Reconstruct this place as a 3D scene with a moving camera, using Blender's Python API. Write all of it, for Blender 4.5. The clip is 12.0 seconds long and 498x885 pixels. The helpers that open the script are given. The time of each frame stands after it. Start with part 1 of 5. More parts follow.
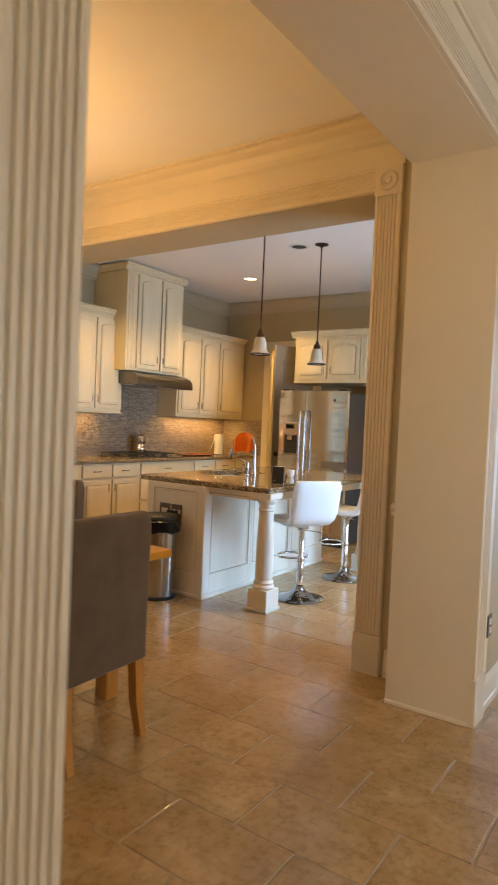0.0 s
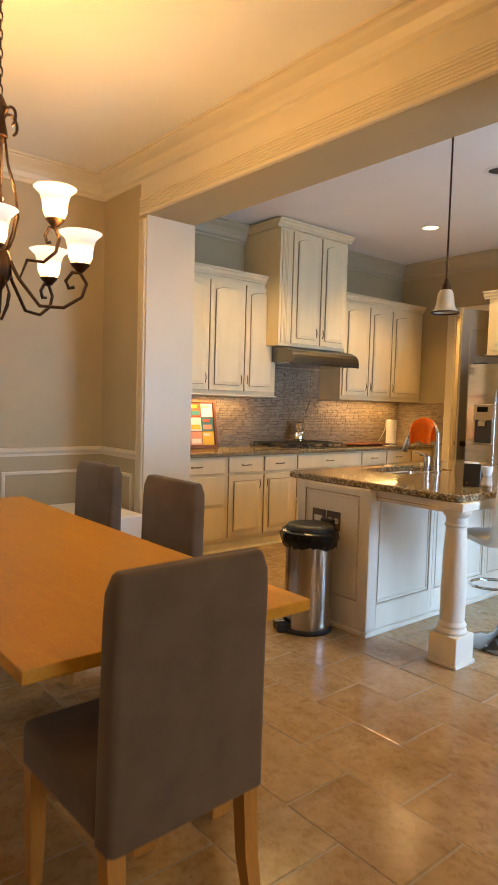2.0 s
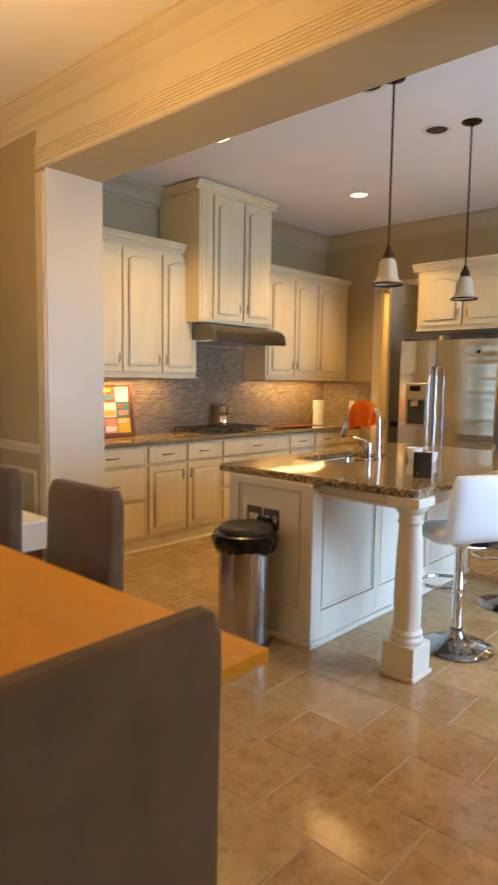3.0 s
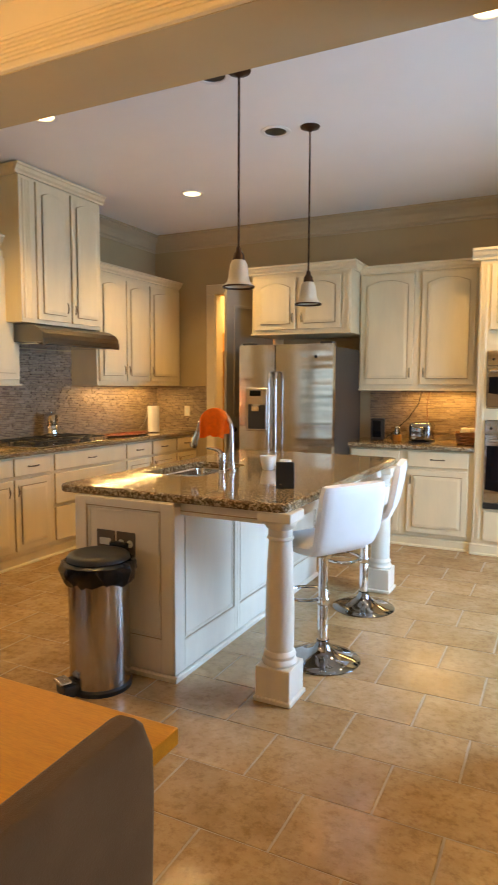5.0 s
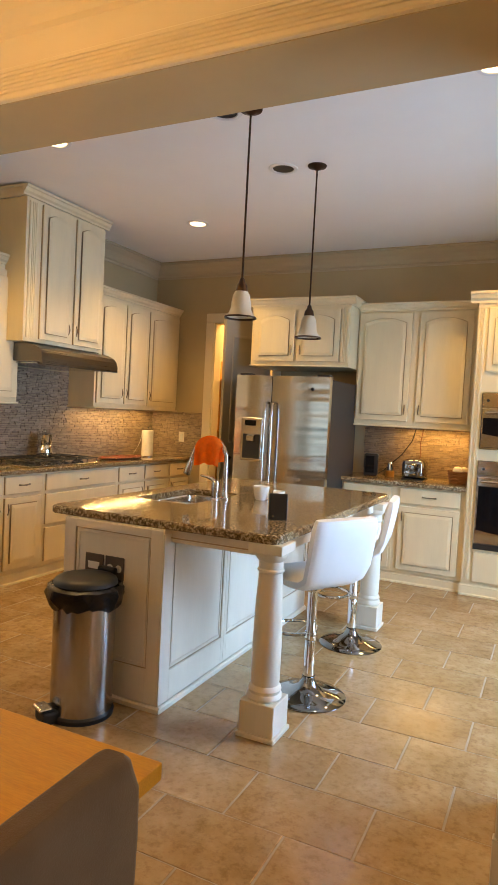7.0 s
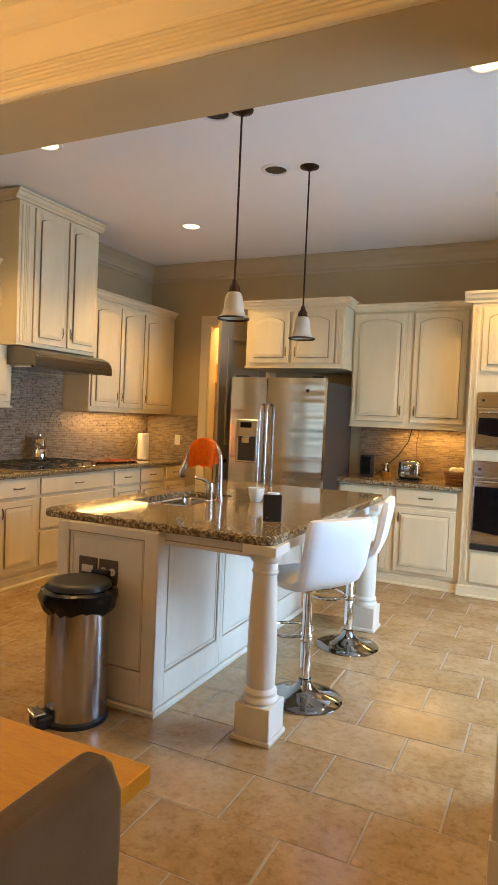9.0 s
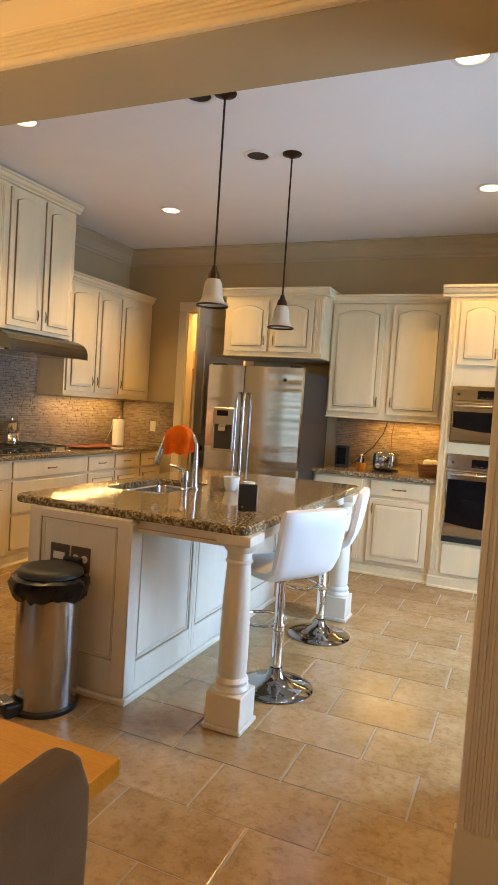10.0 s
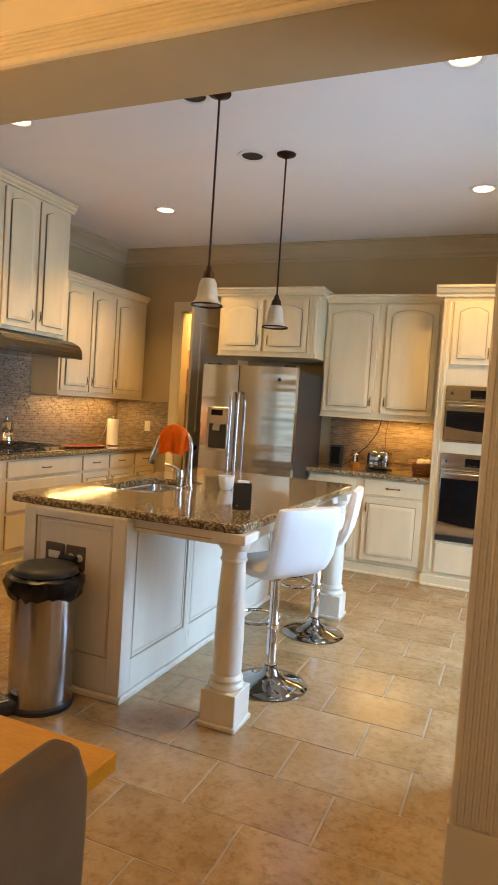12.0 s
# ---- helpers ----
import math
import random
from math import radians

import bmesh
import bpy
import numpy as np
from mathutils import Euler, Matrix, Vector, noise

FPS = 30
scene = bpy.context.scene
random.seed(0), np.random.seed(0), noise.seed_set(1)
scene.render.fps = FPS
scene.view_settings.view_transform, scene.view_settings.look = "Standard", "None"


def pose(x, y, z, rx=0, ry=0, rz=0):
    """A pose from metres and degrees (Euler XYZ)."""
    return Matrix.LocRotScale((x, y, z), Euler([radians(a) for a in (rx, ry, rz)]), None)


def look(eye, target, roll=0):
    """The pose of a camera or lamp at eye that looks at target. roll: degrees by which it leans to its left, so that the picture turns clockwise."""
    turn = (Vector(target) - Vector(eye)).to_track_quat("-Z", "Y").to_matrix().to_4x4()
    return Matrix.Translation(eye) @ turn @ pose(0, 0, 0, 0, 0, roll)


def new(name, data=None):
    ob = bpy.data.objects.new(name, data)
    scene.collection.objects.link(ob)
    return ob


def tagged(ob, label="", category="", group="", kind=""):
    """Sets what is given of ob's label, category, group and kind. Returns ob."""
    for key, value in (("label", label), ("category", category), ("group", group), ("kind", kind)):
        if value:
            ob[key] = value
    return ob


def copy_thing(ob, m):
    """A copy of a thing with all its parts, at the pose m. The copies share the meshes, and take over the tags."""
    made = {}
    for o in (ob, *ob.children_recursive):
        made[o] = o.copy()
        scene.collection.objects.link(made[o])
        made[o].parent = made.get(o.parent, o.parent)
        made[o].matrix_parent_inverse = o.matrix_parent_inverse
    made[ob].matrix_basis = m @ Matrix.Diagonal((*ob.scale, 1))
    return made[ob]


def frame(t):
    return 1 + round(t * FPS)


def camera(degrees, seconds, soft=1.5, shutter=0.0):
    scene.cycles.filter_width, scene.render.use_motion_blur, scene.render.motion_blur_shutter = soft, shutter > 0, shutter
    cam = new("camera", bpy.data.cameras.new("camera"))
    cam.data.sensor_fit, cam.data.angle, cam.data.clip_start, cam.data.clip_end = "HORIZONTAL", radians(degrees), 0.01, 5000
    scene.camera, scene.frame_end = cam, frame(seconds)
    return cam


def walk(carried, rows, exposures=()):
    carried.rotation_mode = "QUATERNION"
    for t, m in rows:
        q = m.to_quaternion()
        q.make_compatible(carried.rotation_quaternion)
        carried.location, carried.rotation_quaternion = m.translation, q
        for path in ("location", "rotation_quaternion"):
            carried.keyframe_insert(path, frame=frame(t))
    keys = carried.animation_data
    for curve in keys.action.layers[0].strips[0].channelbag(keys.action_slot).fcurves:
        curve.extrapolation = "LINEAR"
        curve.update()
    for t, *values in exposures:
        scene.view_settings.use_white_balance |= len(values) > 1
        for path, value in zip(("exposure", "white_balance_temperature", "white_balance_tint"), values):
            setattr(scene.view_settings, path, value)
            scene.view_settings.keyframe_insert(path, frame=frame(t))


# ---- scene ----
cam = camera(42.8, 12.0, 1.1, 0.5)
PATH = [
    (0, (-0.386, 0.065, 1.396), (-1.523, 1.709, 1.333), 2.5),
    (0.5, (-0.483, 0.331, 1.403), (-1.579, 2.002, 1.316), 2.3),
    (1, (-0.672, 0.562, 1.408), (-1.908, 2.129, 1.283), 0.1),
    (1.5, (-0.848, 0.778, 1.406), (-2.18, 2.244, 1.128), 1.1),
    (2, (-1.071, 1.007, 1.375), (-2.604, 2.285, 1.249), 1.6),
    (2.5, (-1.318, 1.168, 1.393), (-2.816, 2.472, 1.154), 1.0),
    (3, (-1.49, 1.296, 1.412), (-2.837, 2.762, 1.221), 0.8),
    (3.5, (-1.628, 1.422, 1.456), (-2.912, 2.95, 1.329), 0.7),
    (5.5, (-1.823, 1.418, 1.441), (-2.624, 3.242, 1.267), -0.1),
    (6, (-1.828, 1.421, 1.441), (-2.642, 3.243, 1.318), -0.6),
    (6.5, (-1.843, 1.409, 1.438), (-2.748, 3.188, 1.296), 4.0),
    (7, (-1.829, 1.411, 1.45), (-2.694, 3.212, 1.36), 3.0),
    (9, (-1.815, 1.434, 1.439), (-2.675, 3.238, 1.36), 2.5),
    (9.5, (-1.823, 1.444, 1.436), (-2.621, 3.273, 1.303), 3.9),
    (10, (-1.826, 1.449, 1.444), (-2.614, 3.284, 1.331), 3.8),
    (10.5, (-1.823, 1.45, 1.439), (-2.62, 3.279, 1.311), 3.2),
    (11, (-1.822, 1.442, 1.442), (-2.617, 3.274, 1.333), 3.4),
    (11.5, (-1.816, 1.438, 1.443), (-2.628, 3.262, 1.33), 3.5),
    (12, (-1.821, 1.434, 1.44), (-2.592, 3.275, 1.328), 3.8),
]
walk(cam, [(t, look(eye, target, roll)) for t, eye, target, roll in PATH], [(0.0, 0.0, 7100, 11), (12.0, -0.05, 7100, 11)])

# ---- light ----
world = bpy.data.worlds.new("sky")
scene.world = world
world.use_nodes = True
wn = world.node_tree
sky = wn.nodes.new("ShaderNodeTexSky")
sky.sky_type = 'NISHITA'
sky.sun_disc = False
sky.sun_elevation, sky.sun_rotation = radians(47), radians(8)
wn.links.new(sky.outputs[0], wn.nodes["Background"].inputs[0])
wn.nodes["Background"].inputs[1].default_value = 0.12


def lamp(name, kind, m, energy, color, size=0.1, size_y=None, spot=None):
    data = bpy.data.lights.new(name, kind)
    data.energy, data.color = energy, color
    if kind == 'AREA':
        data.shape = 'RECTANGLE' if size_y else 'DISK'
        data.size = size
        if size_y:
            data.size_y = size_y
    elif kind == 'SPOT':
        data.shadow_soft_size, data.spot_size, data.spot_blend = size, radians(spot), 0.6
    elif kind == 'POINT':
        data.shadow_soft_size = size
    ob = new(name, data)
    ob.matrix_world = m
    return ob


WARM, AMBER, COOL = (1.0, 0.64, 0.24), (1.0, 0.58, 0.17), (0.34, 0.595, 1.0)
CAN_W, CHANDELIER_W, UNDER_W, WINDOW_W = 80.0, 7.6, 5.2, 90.0
sun = lamp("sun", 'SUN', look((2, 16, 14), (0, 3, 0)), 2.5, (1.0, 0.93, 0.84))
sun.data.angle = radians(0.5)

# ---- materials ----


class Nodes:
    def __init__(self, name, rough=0.6, metal=0.0, base=None, spec=None):
        self.mat = bpy.data.materials.new(name)
        self.mat.use_nodes = True
        self.t = self.mat.node_tree
        self.b = self.t.nodes["Principled BSDF"]
        self.b.inputs["Roughness"].default_value = rough
        self.b.inputs["Metallic"].default_value = metal
        if base:
            self.b.inputs["Base Color"].default_value = (*base, 1)
        if spec is not None:
            self.b.inputs["Specular IOR Level"].default_value = spec

    def add(self, kind, **values):
        n = self.t.nodes.new(kind)
        for k, v in values.items():
            n.inputs[k].default_value = v
        return n

    def link(self, a, b):
        self.t.links.new(a, b)

    def coords(self, scale=(1, 1, 1)):
        c, m = self.add("ShaderNodeTexCoord"), self.add("ShaderNodeMapping")
        m.inputs["Scale"].default_value = scale
        self.link(c.outputs["Object"], m.inputs["Vector"])
        return m.outputs[0]

    def noise(self, vec, scale, detail=4.0, rough=0.55):
        n = self.add("ShaderNodeTexNoise", Scale=scale, Detail=detail, Roughness=rough)
        self.link(vec, n.inputs["Vector"])
        return n.outputs["Fac"]

    def ramp(self, fac, stops):
        r = self.add("ShaderNodeValToRGB")
        e = r.color_ramp.elements
        while len(e) < len(stops):
            e.new(0.5)
        for el, (p, c) in zip(e, stops):
            el.position, el.color = p, (*c, 1)
        self.link(fac, r.inputs[0])
        return r.outputs[0]

    def mix(self, fac, a, b, mode='MIX'):
        m = self.t.nodes.new("ShaderNodeMix")
        m.data_type, m.blend_type = 'RGBA', mode
        if isinstance(fac, float):
            m.inputs[0].default_value = fac
        else:
            self.link(fac, m.inputs[0])
        self.link(a, m.inputs[6])
        self.link(b, m.inputs[7])
        return m.outputs[2]

    def color(self, out):
        self.link(out, self.b.inputs["Base Color"])

    def bump(self, fac, strength=0.2, dist=0.002):
        n = self.add("ShaderNodeBump", Strength=strength, Distance=dist)
        self.link(fac, n.inputs["Height"])
        self.link(n.outputs[0], self.b.inputs["Normal"])

    def rough(self, fac, lo, hi):
        n = self.add("ShaderNodeMapRange")
        n.inputs["To Min"].default_value, n.inputs["To Max"].default_value = lo, hi
        self.link(fac, n.inputs[0])
        self.link(n.outputs[0], self.b.inputs["Roughness"])


def mul(c, k):
    return tuple(min(1, v * k) for v in c)


def paint(name, c, rough=0.55, vary=0.06, bump=0.08, scale=2.0):
    n = Nodes(name, rough)
    v = n.coords()
    big, fine = n.noise(v, scale, 5), n.noise(v, 220, 2)
    n.color(n.ramp(big, [(0.25, mul(c, 1 - vary)), (0.75, mul(c, 1 + vary))]))
    n.bump(fine, bump, 0.001)
    n.rough(big, rough - 0.07, rough + 0.07)
    return n.mat


def wood(name, a, b, rough=0.35, axis=(14, 2.0, 14)):
    n = Nodes(name, rough)
    v = n.coords(axis)
    grain = n.noise(v, 2.2, 8, 0.62)
    fine = n.noise(n.coords(tuple(6 * k for k in axis)), 3.0, 4)
    col = n.ramp(grain, [(0.3, a), (0.7, b)])
    dark = n.ramp(fine, [(0.35, (0.8, 0.76, 0.72)), (0.6, (1, 1, 1))])
    n.color(n.mix(0.6, col, dark, 'MULTIPLY'))
    n.bump(fine, 0.06, 0.001)
    n.rough(grain, rough - 0.08, rough + 0.1)
    return n.mat


def metal(name, c, rough, brushed=None, aniso=0.0):
    n = Nodes(name, rough, 1.0, c)
    if brushed:
        v = n.coords(brushed)
        f = n.noise(v, 3.0, 6, 0.7)
        n.rough(f, rough - 0.06, rough + 0.1)
        n.bump(f, 0.05, 0.0006)
    n.b.inputs["Anisotropic"].default_value = aniso
    return n.mat


def glow(name, c, power, base=(0.8, 0.7, 0.55)):
    n = Nodes(name, 0.35, 0, base)
    n.b.inputs["Emission Color"].default_value = (*c, 1)
    n.b.inputs["Emission Strength"].default_value = power
    return n.mat


def make_granite():
    n = Nodes("granite", 0.12)
    v = n.coords()
    vor = n.add("ShaderNodeTexVoronoi", Scale=150.0)
    n.link(v, vor.inputs["Vector"])
    speck = n.ramp(vor.outputs["Distance"], [(0.0, (0.34, 0.23, 0.12)), (0.45, (0.17, 0.10, 0.045)), (0.8, (0.05, 0.03, 0.016))])
    cloud = n.ramp(n.noise(v, 75, 5, 0.6), [(0.37, (0.05, 0.036, 0.02)), (0.475, (0.17, 0.125, 0.06)), (0.53, (0.38, 0.30, 0.17)), (0.61, (0.68, 0.60, 0.43))])
    col = n.mix(0.45, cloud, speck)
    vor2 = n.add("ShaderNodeTexVoronoi", Scale=120.0)
    n.link(v, vor2.inputs["Vector"])
    dark = n.ramp(vor2.outputs["Distance"], [(0.08, (0.30, 0.23, 0.15)), (0.26, (1, 1, 1))])
    n.color(n.mix(0.75, col, dark, 'MULTIPLY'))
    n.rough(n.noise(v, 30, 4), 0.04, 0.11)
    return n.mat


def make_tile():
    n = Nodes("travertine_tile", 0.28)
    v = n.coords()
    info = n.add("ShaderNodeObjectInfo")
    shift = n.add("ShaderNodeVectorMath")
    shift.operation = 'ADD'
    big = n.add("ShaderNodeMapRange")
    big.inputs["To Max"].default_value = 40
    n.link(info.outputs["Random"], big.inputs[0])
    n.link(v, shift.inputs[0])
    n.link(big.outputs[0], shift.inputs[1])
    p = shift.outputs[0]
    cloud = n.noise(p, 5.0, 10, 0.7)
    col = n.ramp(cloud, [(0.30, (0.35, 0.215, 0.088)), (0.44, (0.42, 0.27, 0.122)), (0.56, (0.48, 0.322, 0.158)), (0.72, (0.57, 0.42, 0.24))])
    pit = n.ramp(n.noise(p, 28, 8, 0.7), [(0.36, (0.66, 0.60, 0.54)), (0.52, (1, 1, 1))])
    each = n.ramp(info.outputs["Random"], [(0.0, (0.86, 0.84, 0.82)), (1.0, (1.0, 1.0, 1.0))])
    n.color(n.mix(1.0, n.mix(0.7, col, pit, 'MULTIPLY'), each, 'MULTIPLY'))
    n.rough(n.noise(p, 9, 4), 0.13, 0.28)
    n.bump(n.noise(p, 22, 6), 0.12, 0.003)
    return n.mat


def make_splash():
    n = Nodes("split_stone", 0.55)
    v = n.coords()
    g = n.add("ShaderNodeNewGeometry")
    col = n.ramp(g.outputs["Random Per Island"], [(0.0, (0.21, 0.15, 0.10)), (0.4, (0.28, 0.205, 0.135)), (0.75, (0.33, 0.245, 0.165)), (1.0, (0.40, 0.31, 0.22))])
    f = n.noise(v, 90, 5)
    n.color(n.mix(0.6, col, n.ramp(f, [(0.3, (0.7, 0.68, 0.66)), (0.65, (1, 1, 1))]), 'MULTIPLY'))
    n.bump(f, 0.5, 0.003)
    return n.mat


def make_fabric():
    n = Nodes("grey_fabric", 0.9, spec=0.2)
    v = n.coords()
    w = n.noise(v, 420, 2)
    n.color(n.ramp(n.noise(v, 9, 5), [(0.3, (0.115, 0.076, 0.046)), (0.7, (0.152, 0.104, 0.066))]))
    n.bump(w, 0.4, 0.0015)
    n.b.inputs["Sheen Weight"].default_value = 0.25
    return n.mat


def make_cabinet(name, c):
    n = Nodes(name, 0.38)
    v = n.coords((1, 1, 0.25))
    a, f = n.noise(v, 7, 6), n.noise(n.coords((60, 60, 3)), 3, 4)
    col = n.ramp(a, [(0.25, mul(c, 0.93)), (0.7, mul(c, 1.04))])
    n.color(n.mix(0.14, col, n.ramp(f, [(0.3, (0.86, 0.8, 0.7)), (0.6, (1, 1, 1))]), 'MULTIPLY'))
    n.bump(f, 0.05, 0.0008)
    return n.mat


TAN = paint("tan_wall_paint", (0.45, 0.355, 0.20))
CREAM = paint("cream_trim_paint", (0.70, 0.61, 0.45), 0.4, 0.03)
CEIL = paint("ceiling_paint", (0.88, 0.85, 0.795), 0.8, 0.02)
CAB = make_cabinet("glazed_cream_cabinet", (0.79, 0.67, 0.43))
GLAZE = paint("brown_glaze", (0.46, 0.33, 0.18), 0.5, 0.15)
ISLAND = make_cabinet("cream_island_paint", (0.77, 0.70, 0.575))
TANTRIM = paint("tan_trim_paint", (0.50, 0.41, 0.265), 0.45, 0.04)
WHITE = paint("white_paint", (0.78, 0.76, 0.72), 0.45, 0.02)
GRANITE, TILE, SPLASH, FABRIC = make_granite(), make_tile(), make_splash(), make_fabric()
GROUT = paint("sand_grout", (0.40, 0.32, 0.22), 0.85, 0.15, 0.3, 9)
OAK = wood("honey_table_wood", (0.62, 0.275, 0.015), (0.70, 0.345, 0.03), 0.45, (2.0, 14, 14))
LEGWOOD = wood("honey_leg_wood", (0.48, 0.21, 0.04), (0.58, 0.29, 0.065), 0.4, (14, 14, 2))
STEEL = metal("brushed_steel", (0.60, 0.585, 0.56), 0.13, (0.5, 0.5, 90), 0.0)
_w = STEEL.node_tree
_b = _w.nodes.new("ShaderNodeBump")
_n = _w.nodes.new("ShaderNodeTexNoise")
_c = _w.nodes.new("ShaderNodeTexCoord")
_n.inputs["Scale"].default_value, _n.inputs["Detail"].default_value = 1.3, 1.0
_p = _w.nodes.new("ShaderNodeMapping")
_p.inputs["Scale"].default_value = (0.5, 0.5, 6.0)
_b.inputs["Strength"].default_value, _b.inputs["Distance"].default_value = 0.25, 0.03
_w.links.new(_c.outputs["Object"], _p.inputs[0])
_w.links.new(_p.outputs[0], _n.inputs["Vector"])
_w.links.new(_n.outputs["Fac"], _b.inputs["Height"])
_w.links.new(_b.outputs[0], _w.nodes["Principled BSDF"].inputs["Normal"])
CANSTEEL = metal("bin_steel", (0.46, 0.43, 0.40), 0.17, (0.5, 0.5, 120), 0.5)
CHROME = metal("chrome", (0.80, 0.80, 0.80), 0.05)
NICKEL = metal("satin_nickel", (0.58, 0.55, 0.50), 0.2)
# chrome with a darkened colour
DARKENED_CHROME = metal("darkened_chrome", (0.34, 0.34, 0.35), 0.06)
BRONZE = metal("oil_rubbed_bronze", (0.075, 0.045, 0.03), 0.42, (30, 30, 30))
PULL = metal("aged_bronze_pull", (0.25, 0.19, 0.12), 0.35)
BLACK = paint("black_plastic", (0.012, 0.012, 0.012), 0.42, 0.1, 0.15, 8)
CASTIRON = paint("cast_iron", (0.015, 0.015, 0.016), 0.6, 0.2, 0.4, 30)
BAG = Nodes("black_bin_bag", 0.25, 0, (0.004, 0.004, 0.005), 0.35).mat
DARKGLASS = Nodes("dark_oven_glass", 0.04, 0, (0.006, 0.006, 0.007), 0.25).mat
LEATHER = paint("white_leather", (0.80, 0.79, 0.77), 0.42, 0.02, 0.25, 12)
ORANGE = paint("orange_towel_cloth", (0.90, 0.21, 0.014), 0.95, 0.12, 0.8, 40)
CERAMIC = Nodes("white_ceramic", 0.15, 0, (0.72, 0.74, 0.70)).mat
PAPER = paint("paper_towel", (0.82, 0.79, 0.72), 0.9, 0.02, 0.5, 30)
# the pantry leaf's grey is shade, put into its base colour
SHADED_DOOR = paint("shaded_door_paint", (0.30, 0.26, 0.20), 0.45, 0.05)
FRIDGESIDE = paint("grey_fridge_side", (0.03, 0.027, 0.024), 0.6, 0.05, 0.3)
REDPLATE = paint("red_tray_lacquer", (0.16, 0.03, 0.018), 0.25, 0.1)
BASKET = wood("basket_weave", (0.16, 0.06, 0.02), (0.28, 0.12, 0.045), 0.7, (60, 60, 60))
DARKWOOD = wood("dark_red_wood", (0.14, 0.045, 0.02), (0.22, 0.08, 0.035), 0.4)
OUTLET_BROWN = paint("bronze_outlet_plate", (0.11, 0.08, 0.055), 0.4, 0.1)
SOCKET = paint("ivory_plastic", (0.72, 0.68, 0.58), 0.35, 0.02)
PANE = Nodes("window_glass", 0.0, 0, (1, 1, 1)).mat
PANE.node_tree.nodes["Principled BSDF"].inputs["Transmission Weight"].default_value = 1.0
BULB = glow("warm_downlight", (1.0, 0.76, 0.42), 5)
SHADE_LIT = glow("lit_amber_glass", (1.0, 0.50, 0.16), 1.0, (0.75, 0.5, 0.25))
_w = SHADE_LIT.node_tree
_c, _s, _r = _w.nodes.new("ShaderNodeTexCoord"), _w.nodes.new("ShaderNodeSeparateXYZ"), _w.nodes.new("ShaderNodeValToRGB")
_m = _w.nodes.new("ShaderNodeMapRange")
_m.inputs["From Min"].default_value, _m.inputs["From Max"].default_value = 0.02, 0.155
for _e, (_p, _v) in zip([_r.color_ramp.elements[0], _r.color_ramp.elements[1], _r.color_ramp.elements.new(0.6), _r.color_ramp.elements.new(0.3)],
                        ((0.0, (2.0, 1.2, 0.5, 1)), (1.0, (0.85, 0.42, 0.10, 1)), (0.72, (1.3, 0.78, 0.30, 1)), (0.3, (4.5, 3.4, 2.0, 1)))):
    _e.position, _e.color = _p, _v
_w.links.new(_c.outputs["Object"], _s.inputs[0])
_w.links.new(_s.outputs["Z"], _m.inputs[0])
_w.links.new(_m.outputs[0], _r.inputs[0])
_w.links.new(_r.outputs[0], _w.nodes["Principled BSDF"].inputs["Emission Color"])
SHADE_CORE = glow("lit_bulb", (1.0, 0.80, 0.5), 14)
PENDGLASS = Nodes("frosted_glass", 0.35, 0, (0.66, 0.60, 0.48)).mat
PENDGLASS.node_tree.nodes["Principled BSDF"].inputs["Transmission Weight"].default_value = 0.35
SAGE = paint("grass_green", (0.06, 0.11, 0.035), 0.9, 0.4, 0.5, 3)
COLORS = {n: paint(n + "_print", c, 0.4, 0.08) for n, c in dict(
    yellow=(0.75, 0.48, 0.05), red=(0.6, 0.07, 0.03), teal=(0.06, 0.22, 0.2), white=(0.75, 0.7, 0.6), dark=(0.06, 0.06, 0.07), pink=(0.7, 0.3, 0.2)).items()}

# ---- mesh helpers ----


def part(name, bm, material, parent=None, label="", m=None, smooth=False):
    """Links a bmesh as one mesh object under a thing or part."""
    me = bpy.data.meshes.new(name)
    bmesh.ops.recalc_face_normals(bm, faces=bm.faces)
    if smooth:
        for f in bm.faces:
            f.smooth = True
        for e in bm.edges:
            if len(e.link_faces) == 2 and e.calc_face_angle(0) > 0.7:
                e.smooth = False
    bm.to_mesh(me)
    bm.free()
    me.materials.append(material)
    ob = new(name, me)
    if parent:
        ob.parent = parent
    if m is not None:
        ob.matrix_basis = m
    return tagged(ob, label)


def thing(name, m, label, category, group=""):
    ob = new(name)
    ob.empty_display_size = 0.1
    ob.matrix_basis = m
    return tagged(ob, label, category, group)


def box(x0, y0, z0, x1, y1, z1, bevel=0.0, seg=1, bm=None):
    own = bmesh.new()
    vs = [own.verts.new((x, y, z)) for z in (z0, z1) for x, y in ((x0, y0), (x1, y0), (x1, y1), (x0, y1))]
    for f in ((0, 3, 2, 1), (4, 5, 6, 7), (0, 1, 5, 4), (1, 2, 6, 5), (2, 3, 7, 6), (3, 0, 4, 7)):
        own.faces.new([vs[i] for i in f])
    if bevel:
        bmesh.ops.bevel(own, geom=own.edges[:], offset=bevel, segments=seg, affect='EDGES', profile=0.5)
    return join(bm, own) if bm else own


def join(bm, other):
    me = bpy.data.meshes.new("tmp")
    other.to_mesh(me)
    other.free()
    bm.from_mesh(me)
    bpy.data.meshes.remove(me)
    return bm


def moved(bm, m):
    bm.transform(m)
    return bm


